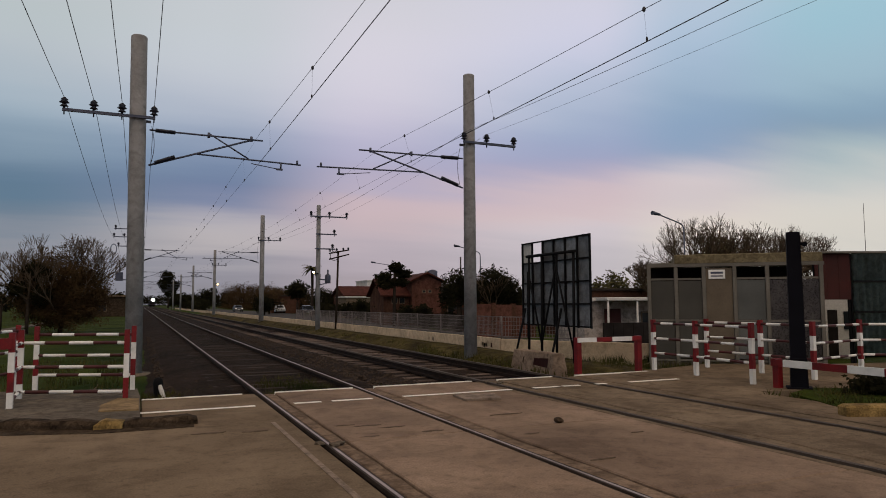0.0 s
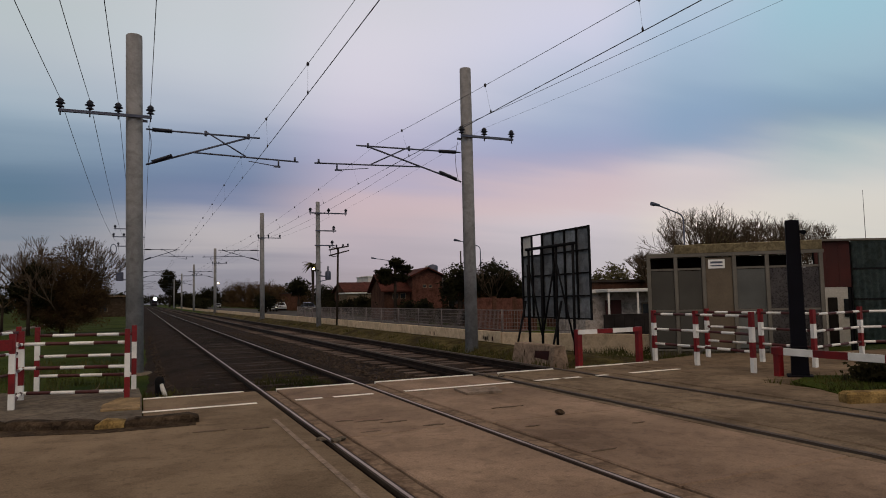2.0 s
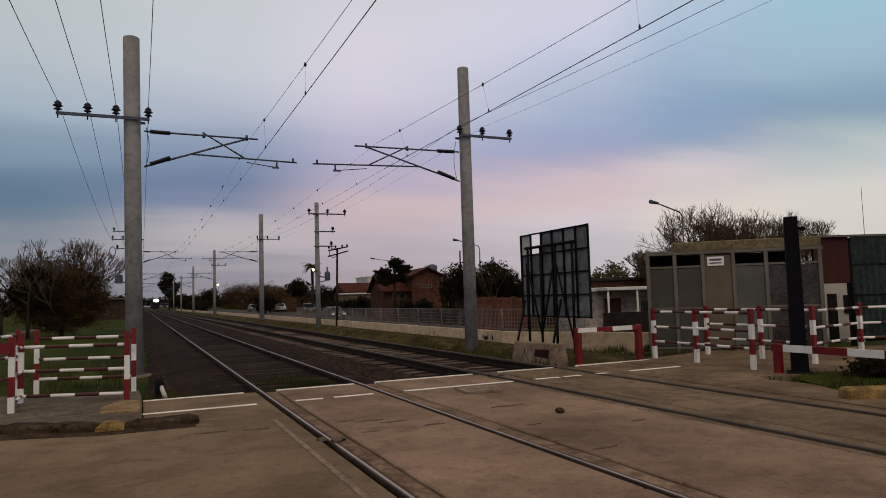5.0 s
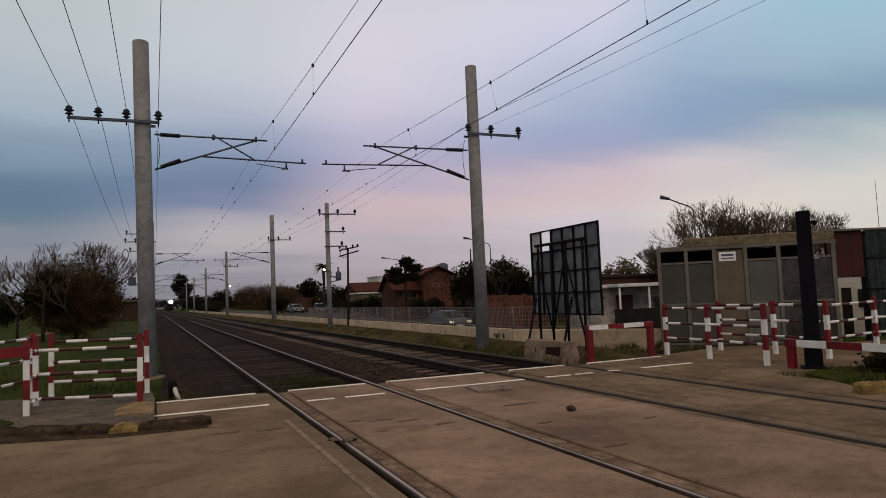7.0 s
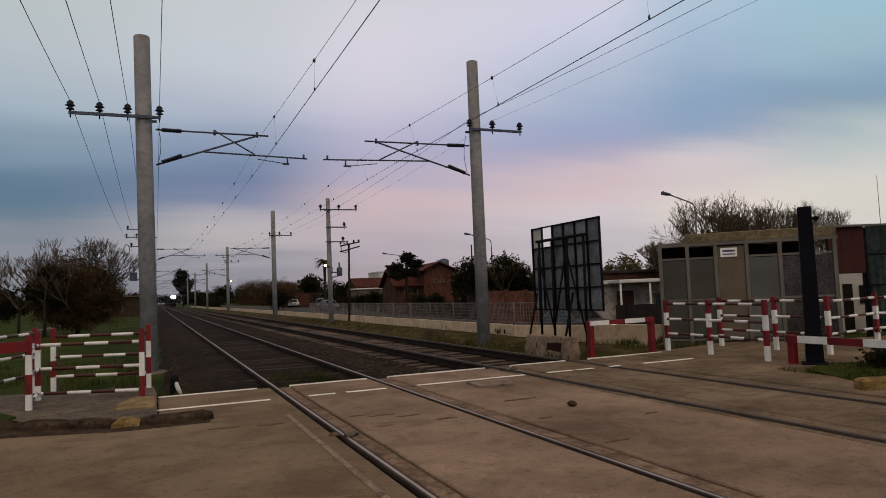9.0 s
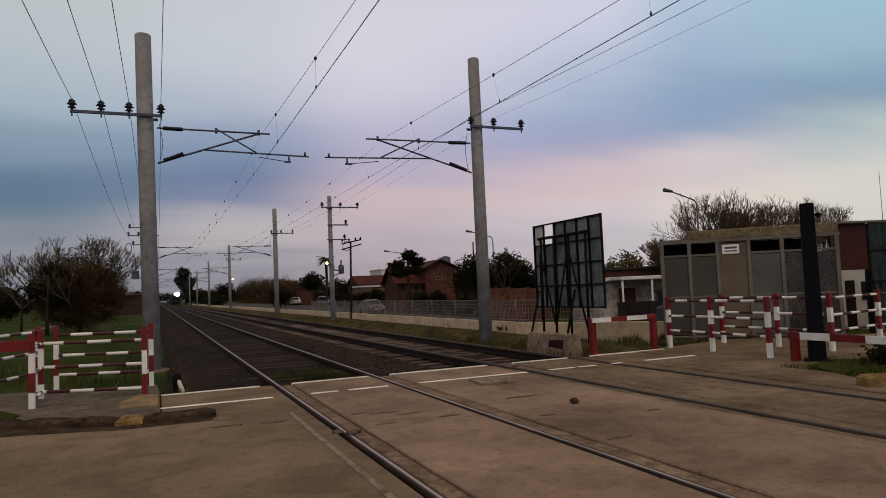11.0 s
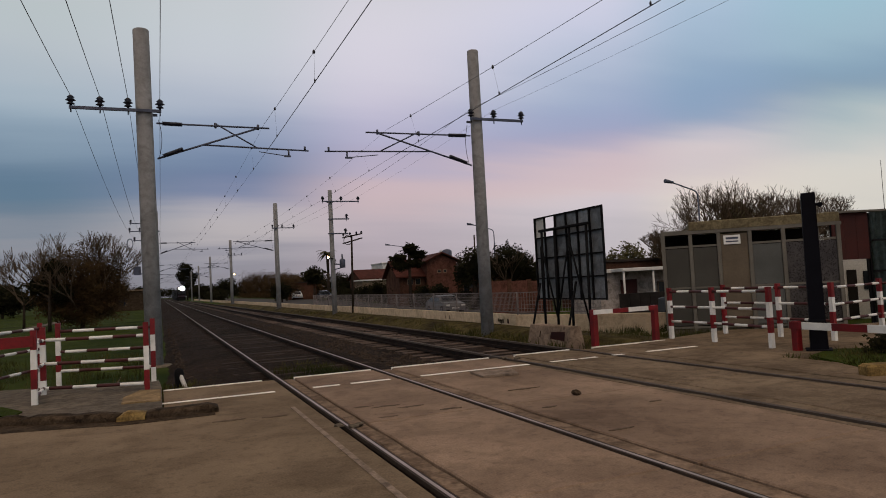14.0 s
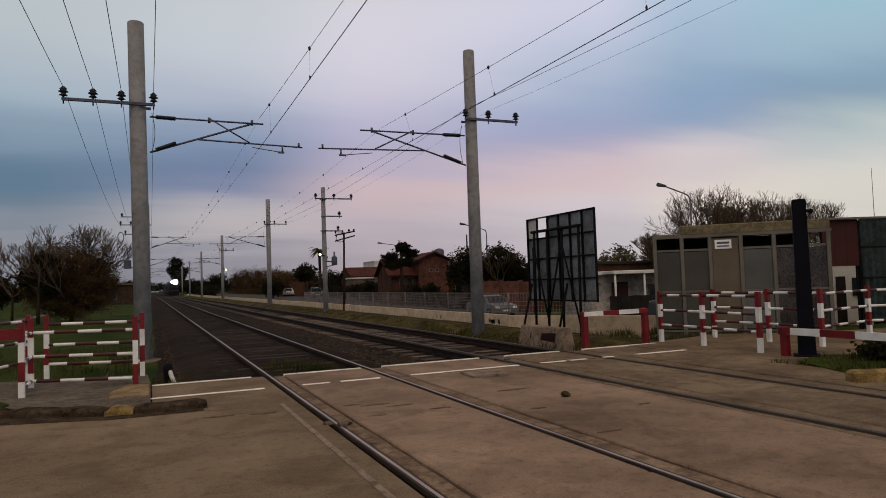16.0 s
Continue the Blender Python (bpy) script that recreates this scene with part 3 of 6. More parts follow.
    extrude_poly(bm, [(4.41, 9.2), (4.97, 9.12), (5.13, 9.64), (4.47, 9.78)], 0.0, 0.03)
    part("cover_plate", bm, M["pale_edge"], cr, "loose raised concrete cover plate")


build_crossing()


def build_pavements():
    # left footway with kerb
    bm = bmesh.new()
    extrude_poly(bm, [(-60, 37), (-60, 34.2), (-1.6, 9.72), (-0.42, 9.12), (0.0, 9.1), (0.0, EDGE), (-0.05, 12.6), (-2.6, 13.2)], -0.3, 0.055)
    setting("footway_south", bm, M["pale"], "grey concrete footway behind the kerb", "footway")
    rnd = random.Random(8)
    d = Vector((1, -0.40, 0)).normalized()
    k = thing("kerb_south", "long dirty concrete kerb with worn yellow paint", "kerb", kind="structure")
    runs = [((0.64, 8.92), (-0.18, 8.94), "kerb"), ((-0.19, 8.94), (-0.50, 8.98), "kerb_yellow"), ((-0.51, 8.98), (-1.60, 9.54), "kerb"), ((-1.61, 9.55), (-1.95, 9.70), "kerb")]
    p = Vector((-1.96, 9.70))
    while p.x > -14:
        q = p + Vector((-0.98, 0.41))
        runs.append(((p.x, p.y), (q.x, q.y), "kerb"))
        p = q + Vector((-0.01, 0.004))
    for a, b, mt in runs:
        u = Vector(a) - Vector(b)
        bm = bmesh.new()
        n = max(2, round(u.length / 0.12))
        rings = []
        for i in range(n + 1):
            f = u.length * i / n
            w1, w2 = rnd.uniform(-0.012, 0.012), rnd.uniform(-0.012, 0.010)
            end = 0.03 if i in (0, n) else 0.0
            rings.append([bm.verts.new((f, y, z)) for y, z in ((w1 - 0.01, -0.2), (w1 - 0.005, 0.05), (w1 + 0.03, 0.088 + w2 - end), (0.2, 0.096 + w2 - end), (0.24, 0.06), (0.24, -0.2))])
        for r0, r1 in zip(rings, rings[1:]):
            for i in range(5):
                bm.faces.new((r0[i], r1[i], r1[i + 1], r0[i + 1])).smooth = i in (1, 2)
        bm.faces.new(rings[0])
        bm.faces.new(rings[-1][::-1])
        bmesh.ops.recalc_face_normals(bm, faces=bm.faces)
        ob = part("kerb_stone", bm, M[mt], k)
        ob.matrix_basis = Matrix.Translation((b[0], b[1], 0)) @ pose(0, 0, 0, 0, 0, math.degrees(math.atan2(u.y, u.x)))
    bm = bmesh.new()
    front = [(0.6, 8.86), (0.1, 8.88), (-0.45, 8.9), (-1.0, 9.14), (-1.6, 9.42), (-3.0, 10.0), (-6, 11.25)]
    edge = [(x + rnd.uniform(-0.05, 0.05), y - (0.08 + 0.05 * i + rnd.uniform(0, 0.08))) for i, (x, y) in enumerate(front)]
    extrude_poly(bm, edge + [(x, y + 0.12) for x, y in reversed(front)], -0.02, 0.005)
    bmesh.ops.recalc_face_normals(bm, faces=bm.faces)
    setting("gutter_dirt", bm, M["kerb"], "dark damp dirt washed up along the kerb", "dirt")
    bm = bmesh.new()
    extrude_poly(bm, [(-1.72, 9.95), (-1.66, 10.25), (-2.0, 10.9), (-3.2, 12.2), (-9, 14.9), (-9, 13.1)], 0.0, 0.075)
    bmesh.ops.recalc_face_normals(bm, faces=bm.faces)
    setting("footway_turf", bm, M["grass"], "dark trodden turf at the back of the kerb", "grass")
    bm = bmesh.new()
    extrude_poly(bm, [(-0.5, 10.05), (-0.02, 9.98), (-0.02, 11.1), (-0.3, 11.25), (-0.5, 10.6)], 0.05, 0.075)
    setting("ramp_paint", bm, M["tan"], "faded tan paint on the footway ramp", "road marking")
    # right footway
    bm = bmesh.new()
    extrude_poly(bm, [(7.93, 6.4), (8.3, 6.02), (8.7, 6.6), (9.2, 8.15), (60, -12), (60, 0), (13.5, 11.2), (12.2, 12.2), (9.06, EDGE + 0.02), (9.06, 8.4), (7.93, 7.2)], -0.3, 0.004)
    setting("footway_north", bm, M["maze_paving"], "brown-grey concrete footway at the maze gates", "footway")
    k = thing("kerb_north", "concrete kerb with yellow painted end", "kerb", kind="structure")
    for i in range(10):
        a = Vector((8.14, 5.86, 0)) + d * (0.8 * i)
        bm = bmesh.new()
        bbox(bm, 0, 0, -0.2, 0.78, 0.24, 0.13 + rnd.uniform(-0.01, 0.01), 0.03)
        ob = part("kerb_stone", bm, M["kerb_yellow"] if i in (0, 4) else M["kerb"], k)
        ob.matrix_basis = Matrix.Translation(a) @ pose(0, 0, 0, 0, 0, math.degrees(math.atan2(-0.40, 1)))
    bm = bmesh.new()
    extrude_poly(bm, [(8.55, 5.98), (40, -6.6), (40, -2.3), (11.2, 7.4), (10.3, 8.05), (9.4, 7.7), (8.9, 6.7)], -0.2, 0.012)
    setting("verge", bm, M["grass"], "dark patch of grass behind the kerb", "grass")


build_pavements()


def build_side_street():
    bm = bmesh.new()
    rows = []
    for y in list(range(14, 130, 3)) + list(range(140, 420, 20)):
        rows.append([bm.verts.new((x, y, terrain(x, y) + 0.10)) for x in (14.6, 17, 20, 23.5)])
    for a, b in zip(rows, rows[1:]):
        for i in range(3):
            bm.faces.new((a[i], a[i + 1], b[i + 1], b[i])).smooth = True
    setting("side_street", bm, M["asphalt"], "grey asphalt side street beyond the wall", "street")


build_side_street()


def build_dry_strip():
    bm = bmesh.new()
    rows = []
    for i in range(110):
        y = 11.7 + 1.0 * i
        rows.append([bm.verts.new((x, y, terrain(x, y) + dz + 0.02 * noise.noise((x * 2, y * 2, 3)))) for x, dz in ((8.7, -0.1), (9.1, 0.06), (9.6, 0.055), (10.05, 0.055), (10.44, 0.05))])
    for a, b in zip(rows, rows[1:]):
        for i in range(4):
            bm.faces.new((a[i], a[i + 1], b[i + 1], b[i])).smooth = True
    setting("trackside_verge", bm, M["dry"], "dry brownish grass strip between track and wall", "verge")


build_dry_strip()

# low wall with railing: along the track, then turning off by the crossing
WALL = [(10.55, 240.0), (10.55, 19.2), (11.8, 16.75), (12.9, 15.0)]
WTOP = 0.31


def build_wall():
    w = thing("boundary_wall", "low beige stained concrete wall along the railway", "wall", kind="structure")
    f = thing("mesh_railing", "dark wire mesh railing on top of a low wall", "railing", kind="structure")
    rnd = random.Random(2)
    for (ax, ay), (bx, by) in zip(WALL, WALL[1:]):
        a, b = Vector((ax, ay, 0)), Vector((bx, by, 0))
        L = (b - a).length
        ang = math.degrees(math.atan2(by - ay, bx - ax))
        n = max(1, round(L / 2.4))
        for i in range(n):
            s0, s1 = L * i / n, L * (i + 1) / n
            m = Matrix.Translation(a) @ pose(0, 0, 0, 0, 0, ang)
            bm = bmesh.new()
            bbox(bm, s0 + 0.006, -0.07, -1.3, s1 - 0.006, 0.07, WTOP + rnd.uniform(-0.008, 0.008), 0.012)
            ob = part("wall_panel", bm, M["wallc"], w)
            ob.matrix_basis = m
            if (ay > 19 or by > 17) and (a + (b - a) * ((s0 + s1) / 2 / L)).y < 50:
                bm = bmesh.new()
                tube(bm, (s0, 0, WTOP - 0.05), (s0, 0, WTOP + 0.72), 0.03, n=6)
                part("post", bm, M["railing"], f).matrix_basis = m
                bm = bmesh.new()
                near = (a + (b - a) * ((s0 + s1) / 2 / L)).y < 75
                for z in (0.06, 0.68):
                    box(bm, s0, -0.012, WTOP + z, s1, 0.012, WTOP + z + 0.03)
                cnt = 26 if near else 10
                for j in range(cnt):
                    u = s0 + (s1 - s0) * (j + 0.5) / cnt
                    box(bm, u - 0.005, -0.005, WTOP + 0.06, u + 0.005, 0.005, WTOP + 0.7)
                if near:
                    for z in (0.18, 0.3, 0.42, 0.54):
                        box(bm, s0, -0.006, WTOP + z, s1, 0.006, WTOP + z + 0.012)
                part("mesh_panel", bm, M["railing"], f).matrix_basis = m


build_wall()


def build_wall_marks():
    """Faded spray scribbles on the wall, drawn as plain strokes."""
    rnd = random.Random(33)
    g = thing("wall_scribble", "faded dark and red spray scribbles on the wall", "graffiti", kind="structure")
    for y, mt in ((20.1, "block"), (20.25, "block"), (20.4, "block"), (19.75, "red_sheet"), (24.6, "block"), (25.0, "block")):
        bm = bmesh.new()
        z = rnd.uniform(0.04, 0.1)
        w, hh = rnd.uniform(0.04, 0.09), rnd.uniform(0.05, 0.09)
        vs = [bm.verts.new((10.476, y + dy, z + dz)) for dy, dz in ((-w, -hh), (w, -hh * 0.6), (w * 0.7, hh), (-w * 0.8, hh * 0.7))]
        bm.faces.new(vs)
        bmesh.ops.solidify(bm, geom=bm.faces[:], thickness=0.003)
        part("stroke", bm, M[mt], g)


build_wall_marks()


# ---- overhead line ----
def insulator(bm, x, y, z, s=1.0, mi=0):
    lathe(bm, x, y, [(0.02 * s, z), (0.03 * s, z + 0.05 * s), (0.10 * s, z + 0.07 * s), (0.05 * s, z + 0.11 * s), (0.05 * s, z + 0.13 * s),
                     (0.12 * s, z + 0.16 * s), (0.06 * s, z + 0.21 * s), (0.09 * s, z + 0.23 * s), (0.03 * s, z + 0.29 * s)], 12, mi)


def cross_arm(parent, x0, x1, z, pins, y=-0.22):
    bm = bmesh.new()
    box(bm, x0, y - 0.035, z - 0.035, x1, y + 0.035, z + 0.035)
    arm = part("cross_arm", bm, M["galv"], parent, "galvanised cross arm")
    for px in pins:
        bm = bmesh.new()
        tube(bm, (px, y, z - 0.12), (px, y, z + 0.06), 0.018, n=6)
        insulator(bm, px, y, z + 0.02, 0.98)
        part("insulator", bm, M["insul"], arm, "dark glazed pin insulator")


def catenary_pole(name_label, x, y, base, top, r0, r1, lean=0.0, cant=0, arm=None, pins=(), arm_z=6.45, extra=False):
    """cant: +1 reaches to larger x, -1 to smaller x."""
    p = thing("catenary_pole", name_label, "utility pole", Matrix.Translation((x, y, 0)), "overhead line poles")
    bm = bmesh.new()
    lathe(bm, 0, 0, [(r0, base - 0.4), (r0 + (r1 - r0) * 0.5 , (top + base) / 2), (r1, top - 0.02), (r1 - 0.02, top)], 20)
    for v in bm.verts:
        v.co.x += lean * (v.co.z - base)
    part("shaft", bm, M["pole"], p)
    if arm:
        cross_arm(p, arm[0], arm[1], arm_z, pins)
        for s in (-1, 1):
            bm = bmesh.new()
            box(bm, -r0 - 0.03, s * (r0 + 0.0) - 0.03, arm_z - 0.03, r0 + 0.03, s * (r0 + 0.0) + 0.03, arm_z + 0.03)
            part("clamp", bm, M["galv"], p)
    if cant:
        c = cant
        z1, z2, zr = 5.92, 5.00, 5.37
        bm = bmesh.new()
        tube(bm, (c * r0, 0, z1), (c * 3.05, 0, z1 - 0.02), 0.024, n=8)
        a = part("cantilever", bm, M["galv"], p, "galvanised catenary cantilever")
        bm = bmesh.new()
        tube(bm, (c * r0, 0, z2), (c * 2.75, 0, z1 - 0.03), 0.026, n=8)
        part("strut", bm, M["galv"], a)
        bm = bmesh.new()
        tube(bm, (c * 1.35, 0, zr + 0.02), (c * 4.1, 0, zr - 0.06), 0.022, n=8)
        tube(bm, (c * 4.0, 0, zr - 0.05), (c * 4.0, 0, zr + 0.06), 0.03, n=6)
        part("registration_tube", bm, M["galv"], a)
        bm = bmesh.new()
        tube(bm, (c * 1.65, 0, z1 + 0.05), (c * 2.68, 0, zr), 0.02, n=8)
        for q in (1.65, 2.75):
            tube(bm, (c * q, 0, z1 - 0.07), (c * q, 0, z1 + 0.07), 0.035, n=8)
        part("cross_stay", bm, M["galv"], a)
        for za, zb in ((z1, z1 - 0.01), (z2, None)):
            bm = bmesh.new()
            e0 = Vector((c * (r0 + 0.14), 0, za if zb else z2 + 0.07))
            e1 = Vector((c * (r0 + 0.62), 0, zb if zb else z2 + 0.27))
            for j in range(14):
                u0 = e0.lerp(e1, j / 14)
                u1 = e0.lerp(e1, (j + 0.7) / 14)
                tube(bm, u0, u1, 0.058, 0.05, n=10)
            tube(bm, e0, e1, 0.046, n=8)
            part("long_insulator", bm, M["insul"], a, "dark ribbed strut insulator")
        bm = bmesh.new()
        tube(bm, (c * 3.55, 0, zr - 0.05), (c * 3.55, 0, zr - 0.22), 0.025, n=6)
        box(bm, min(c * 3.42, c * 3.6), -0.02, zr - 0.25, max(c * 3.42, c * 3.6), 0.02, zr - 0.2)
        tube(bm, (c * 3.5, 0, zr - 0.22), (c * 2.75, 0, 5.25), 0.012, n=6)
        part("steady_arm", bm, M["galv"], a, "steady arm holding the contact wire")
        bm = bmesh.new()
        prev = None
        for j in range(9):
            u = j / 8
            q = Vector((c * (r0 + 0.05 + 0.35 * math.sin(math.pi * u) * 0.2), 0.06, arm_z - 0.15 - (arm_z - 5.2) * u))
            if prev:
                tube(bm, prev, q, 0.008, n=5)
            prev = q
        part("bond_cable", bm, M["wire"], p)
    return p


P_LEFT = catenary_pole("grey concrete overhead line pole beside the footway fence", -0.15, 18.7, -0.45, 8.34, 0.205, 0.195, -0.0115, 1, (-1.75, 0.33), (-1.71, -1.07, -0.44, 0.30), 6.18)
P_RIGHT = catenary_pole("tall grey concrete overhead line pole beside the far track", 9.2, 18.7, -0.3, 8.6, 0.20, 0.175, 0.0, -1.17, (-0.3, 1.52), (-0.28, 0.5, 1.47), 6.40)
for py in (60.5, 102, 145, 190, 235):
    catenary_pole("distant grey concrete overhead line pole", 9.6, py, -0.4, 9.2, 0.21, 0.185, 0, -1.2, (-0.4, 1.6), (-0.35, 0.5, 1.5), 7.0)
for py in (60.5, 102, 145, 190):
    far_left = catenary_pole("distant concrete overhead line pole with a short arm", -0.15, py, -0.5, 8.6, 0.22, 0.19, 0, 1, (-2.0, 0.35), (-1.95, -1.2), 6.9)
    if py == 60.5:
        cross_arm(far_left, -1.95, -0.1, 7.55, (-1.85, -0.9))
        cross_arm(far_left, -1.7, -0.1, 6.15, (-1.6,))
        bm = bmesh.new()
        bbox(bm, -1.75, -0.35, 3.35, -1.2, 0.15, 4.05, 0.03)
        box(bm, -1.25, -0.12, 3.4, 0.0, -0.04, 3.48)
        lathe(bm, -1.45, -0.1, [(0.05, 4.04), (0.09, 4.2), (0.04, 4.35), (0.08, 4.45), (0.03, 4.6)], 10)
        part("transformer", bm, M["galv"], far_left, "grey boxed transformer on a bracket")
        bm = bmesh.new()
        prev = None
        for j in range(13):
            q = Vector((-1.95 + 0.22 * math.cos(j * 0.52), -0.1, 5.9 + 0.42 * math.sin(j * 0.52)))
            if prev is not None:
                tube(bm, prev, q, 0.035, n=5)
            prev = q
        part("cable_coil", bm, M["galv"], far_left, "hanging loop of cable")


def sagging(bm, a, b, sag, r, n=14, size=5):
    prev = None
    for i in range(n + 1):
        u = i / n
        q = Vector(a).lerp(Vector(b), u)
        q.z -= sag * 4 * u * (1 - u)
        if prev is not None:
            tube(bm, prev, q, r, n=size, caps=False)
        prev = q


def build_wires():
    spans = [-23.0, 18.7, 60.5, 102.0, 145.0, 190.0, 235.0, 280.0]
    runs = (((2.45, 2.81, 2.7, 2.8, 2.7, 2.8, 2.7, 2.8), (2.70, 2.77, 2.7, 2.8, 2.7, 2.8, 2.7, 2.8)),
            ((6.85, 6.52, 6.5, 6.6, 6.5, 6.6, 6.5, 6.6), (7.3, 6.30, 6.4, 6.6, 6.5, 6.6, 6.5, 6.6)))
    for xs, ms in runs:
        w = thing("overhead_line", "thin dark messenger and contact wires over the track", "wire", kind="structure")
        bm, bc = bmesh.new(), bmesh.new()
        dr = bmesh.new()
        for i, (a, b) in enumerate(zip(spans, spans[1:])):
            xa, xb = xs[i], xs[i + 1]
            fine = (1.0, 0.55, 0.35, 0.25, 0.2, 0.2, 0.2)[i]
            sagging(bm, (ms[i], a, 6.02), (ms[i + 1], b, 6.02), 0.38, 0.005 * fine)
            sagging(bc, (xa, a, 5.27), (xb, b, 5.27), 0.03, 0.0078 * fine)
            k = 9
            for j in range(k):
                u = (j + 0.6) / k
                y, x, xm = a + (b - a) * u, xa + (xb - xa) * u, ms[i] + (ms[i + 1] - ms[i]) * u
                zt = 6.02 - 0.38 * 4 * u * (1 - u)
                if i > 2:
                    continue
                tube(dr, (x, y, 5.27), (xm, y, zt), 0.002 * fine, n=4)
                for q, z, c in ((xm, zt, 1.0), (x, 5.28, 0.6)):
                    lathe(dr, q, y, [(0.010 * c, z - 0.04), (0.027 * c, z - 0.015), (0.027 * c, z + 0.015), (0.010 * c, z + 0.04)], 8)
        part("messenger_wire", bm, M["wire"], w)
        part("contact_wire", bc, M["wire"], w)
        part("droppers", dr, M["wire"], w)["kind"] = "stuff"
    pins = [(-0.15 + q, 6.47) for q in (-1.71, -1.07, -0.44, 0.30)] + [(9.2 + q, 6.69) for q in (-0.28, 0.5)]
    for i, (fx, fz) in enumerate(pins):
        w = thing("feeder_wire", "thin dark feeder wire on pin insulators", "wire", group="feeder wires", kind="structure")
        bm = bmesh.new()
        for a, b in zip(spans, spans[1:]):
            sagging(bm, (fx, a - 0.22, fz), (fx, b - 0.22, fz), 0.55, 0.007 if i < 4 else 0.0055 if i == 4 else 0.003)
        part("wire", bm, M["wire"], w)


build_wires()


# ---- footway fences and barriers ----
def painted_post(parent, x, y, z0, h=1.08, w=0.038, n=4):
    bm = bmesh.new()
    for i in range(n):
        box(bm, x - w, y - w, z0 - (0.15 if i == 0 else 0) + h * i / n, x + w, y + w, z0 + h * (i + 1) / n, (n - 1 - i) % 2)
    bmesh.ops.remove_doubles(bm, verts=bm.verts[:], dist=0.0005)
    return part("post", bm, [M["red_paint"], M["white_paint"]], parent, "square post banded in red and white")


def painted_rail(parent, a, b, z, r=0.026, phase=0.0, band=0.36):
    bm = bmesh.new()
    a, b = Vector((*a, z)), Vector((*b, z))
    L = (b - a).length
    d = (b - a) / L
    s, k = -phase * band, 0
    while s < L - 0.01:
        e = min(L, s + band)
        s0 = max(0.0, s)
        if e > s0:
            tube(bm, a + d * s0, a + d * e, r, n=8, mi=k % 2, caps=s0 == 0.0 or e == L)
        s, k = s + band, k + 1
    bmesh.ops.remove_doubles(bm, verts=bm.verts[:], dist=0.0005)
    return part("rail", bm, [M["dark_red"], M["white_paint"]], parent, "pipe rail banded in dark red and white")


def maze_fence(points, label, heights, z0=0.0, posts=None, phase=0.3, bands=4):
    f = thing("pipe_fence", label, "fence", group="red and white maze fences")
    for i, (x, y) in enumerate(points):
        if posts is None or posts[i]:
            painted_post(f, x, y, z0, n=bands if i == len(points) - 1 else 4)
    for i, (p, q) in enumerate(zip(points, points[1:])):
        for j, z in enumerate(heights):
            painted_rail(f, p, q, z0 + z, phase=phase + 0.37 * j + 0.21 * i)
    return f


LBL = "red and white painted pipe fence on square posts"
maze_fence([(-1.62, 10.92), (-1.66, 12.0), (-0.205, 11.4)], LBL, (0.88, 0.52, 0.15), 0.0, phase=0.8, bands=3)
maze_fence([(-1.58, 13.04), (-0.12, 12.45)], LBL, (0.94, 0.60, 0.28), 0.02)
maze_fence([(-1.98, 14.0), (-2.5, 12.3), (-3.4, 10.2)], LBL, (0.98, 0.62, 0.27), 0.02)
maze_fence([(10.08, 11.6), (10.07, 10.38), (9.88, 8.85)], LBL, (1.0, 0.68, 0.37), 0.0)
maze_fence([(11.53, 11.54), (11.56, 10.12), (11.48, 8.87)], LBL, (1.0, 0.68, 0.37), 0.0)
maze_fence([(11.55, 8.95), (13.53, 9.37), (15.6, 8.2)], LBL, (0.98, 0.66, 0.36), 0.0, (False, True, True))


def beam_barrier(a, b, z, hgt, label, bands, post_top, start=0, posts=True):
    g = thing("beam_barrier", label, "barrier", group="low beam barriers")
    A, B = Vector((*a, 0)), Vector((*b, 0))
    L = (B - A).length
    ang = math.degrees(math.atan2(B.y - A.y, B.x - A.x))
    m = Matrix.Translation(A) @ pose(0, 0, 0, 0, 0, ang)
    for s in (0, L) if posts else ():
        bm = bmesh.new()
        bbox(bm, s - 0.06, -0.06, -0.35, s + 0.06, 0.06, post_top, 0.01)
        part("post", bm, M["red_paint"], g, "stout dark red post").matrix_basis = m
    bm = bmesh.new()
    s = -0.05
    for i, w in enumerate(bands):
        box(bm, s, -0.10, z - hgt / 2, min(L + 0.1, s + w), -0.061, z + hgt / 2, (i + start) % 2)
        s += w
    bmesh.ops.remove_doubles(bm, verts=bm.verts[:], dist=0.0005)
    part("beam", bm, [M["red_paint"], M["white_paint"]], g, "flat beam banded in red and white").matrix_basis = m
    return g


beam_barrier((8.13, 11.62), (9.72, 11.68), 0.69, 0.09, "low red and white beam barrier beside the deck", (0.46, 0.41, 0.53, 0.24), 0.74, 1)
beam_barrier((9.84, 8.3), (9.84, 5.0), 0.43, 0.115, "low red and white beam barrier on the verge", (0.24, 0.54, 0.59, 0.56, 0.56, 0.56, 0.4), 0.50, 0)


beam_barrier((-2.72, 10.52), (-1.66, 10.96), 0.93, 0.15, "thick dark red beam barrier at the footway fence", (1.2,), 0.99, 0, False)


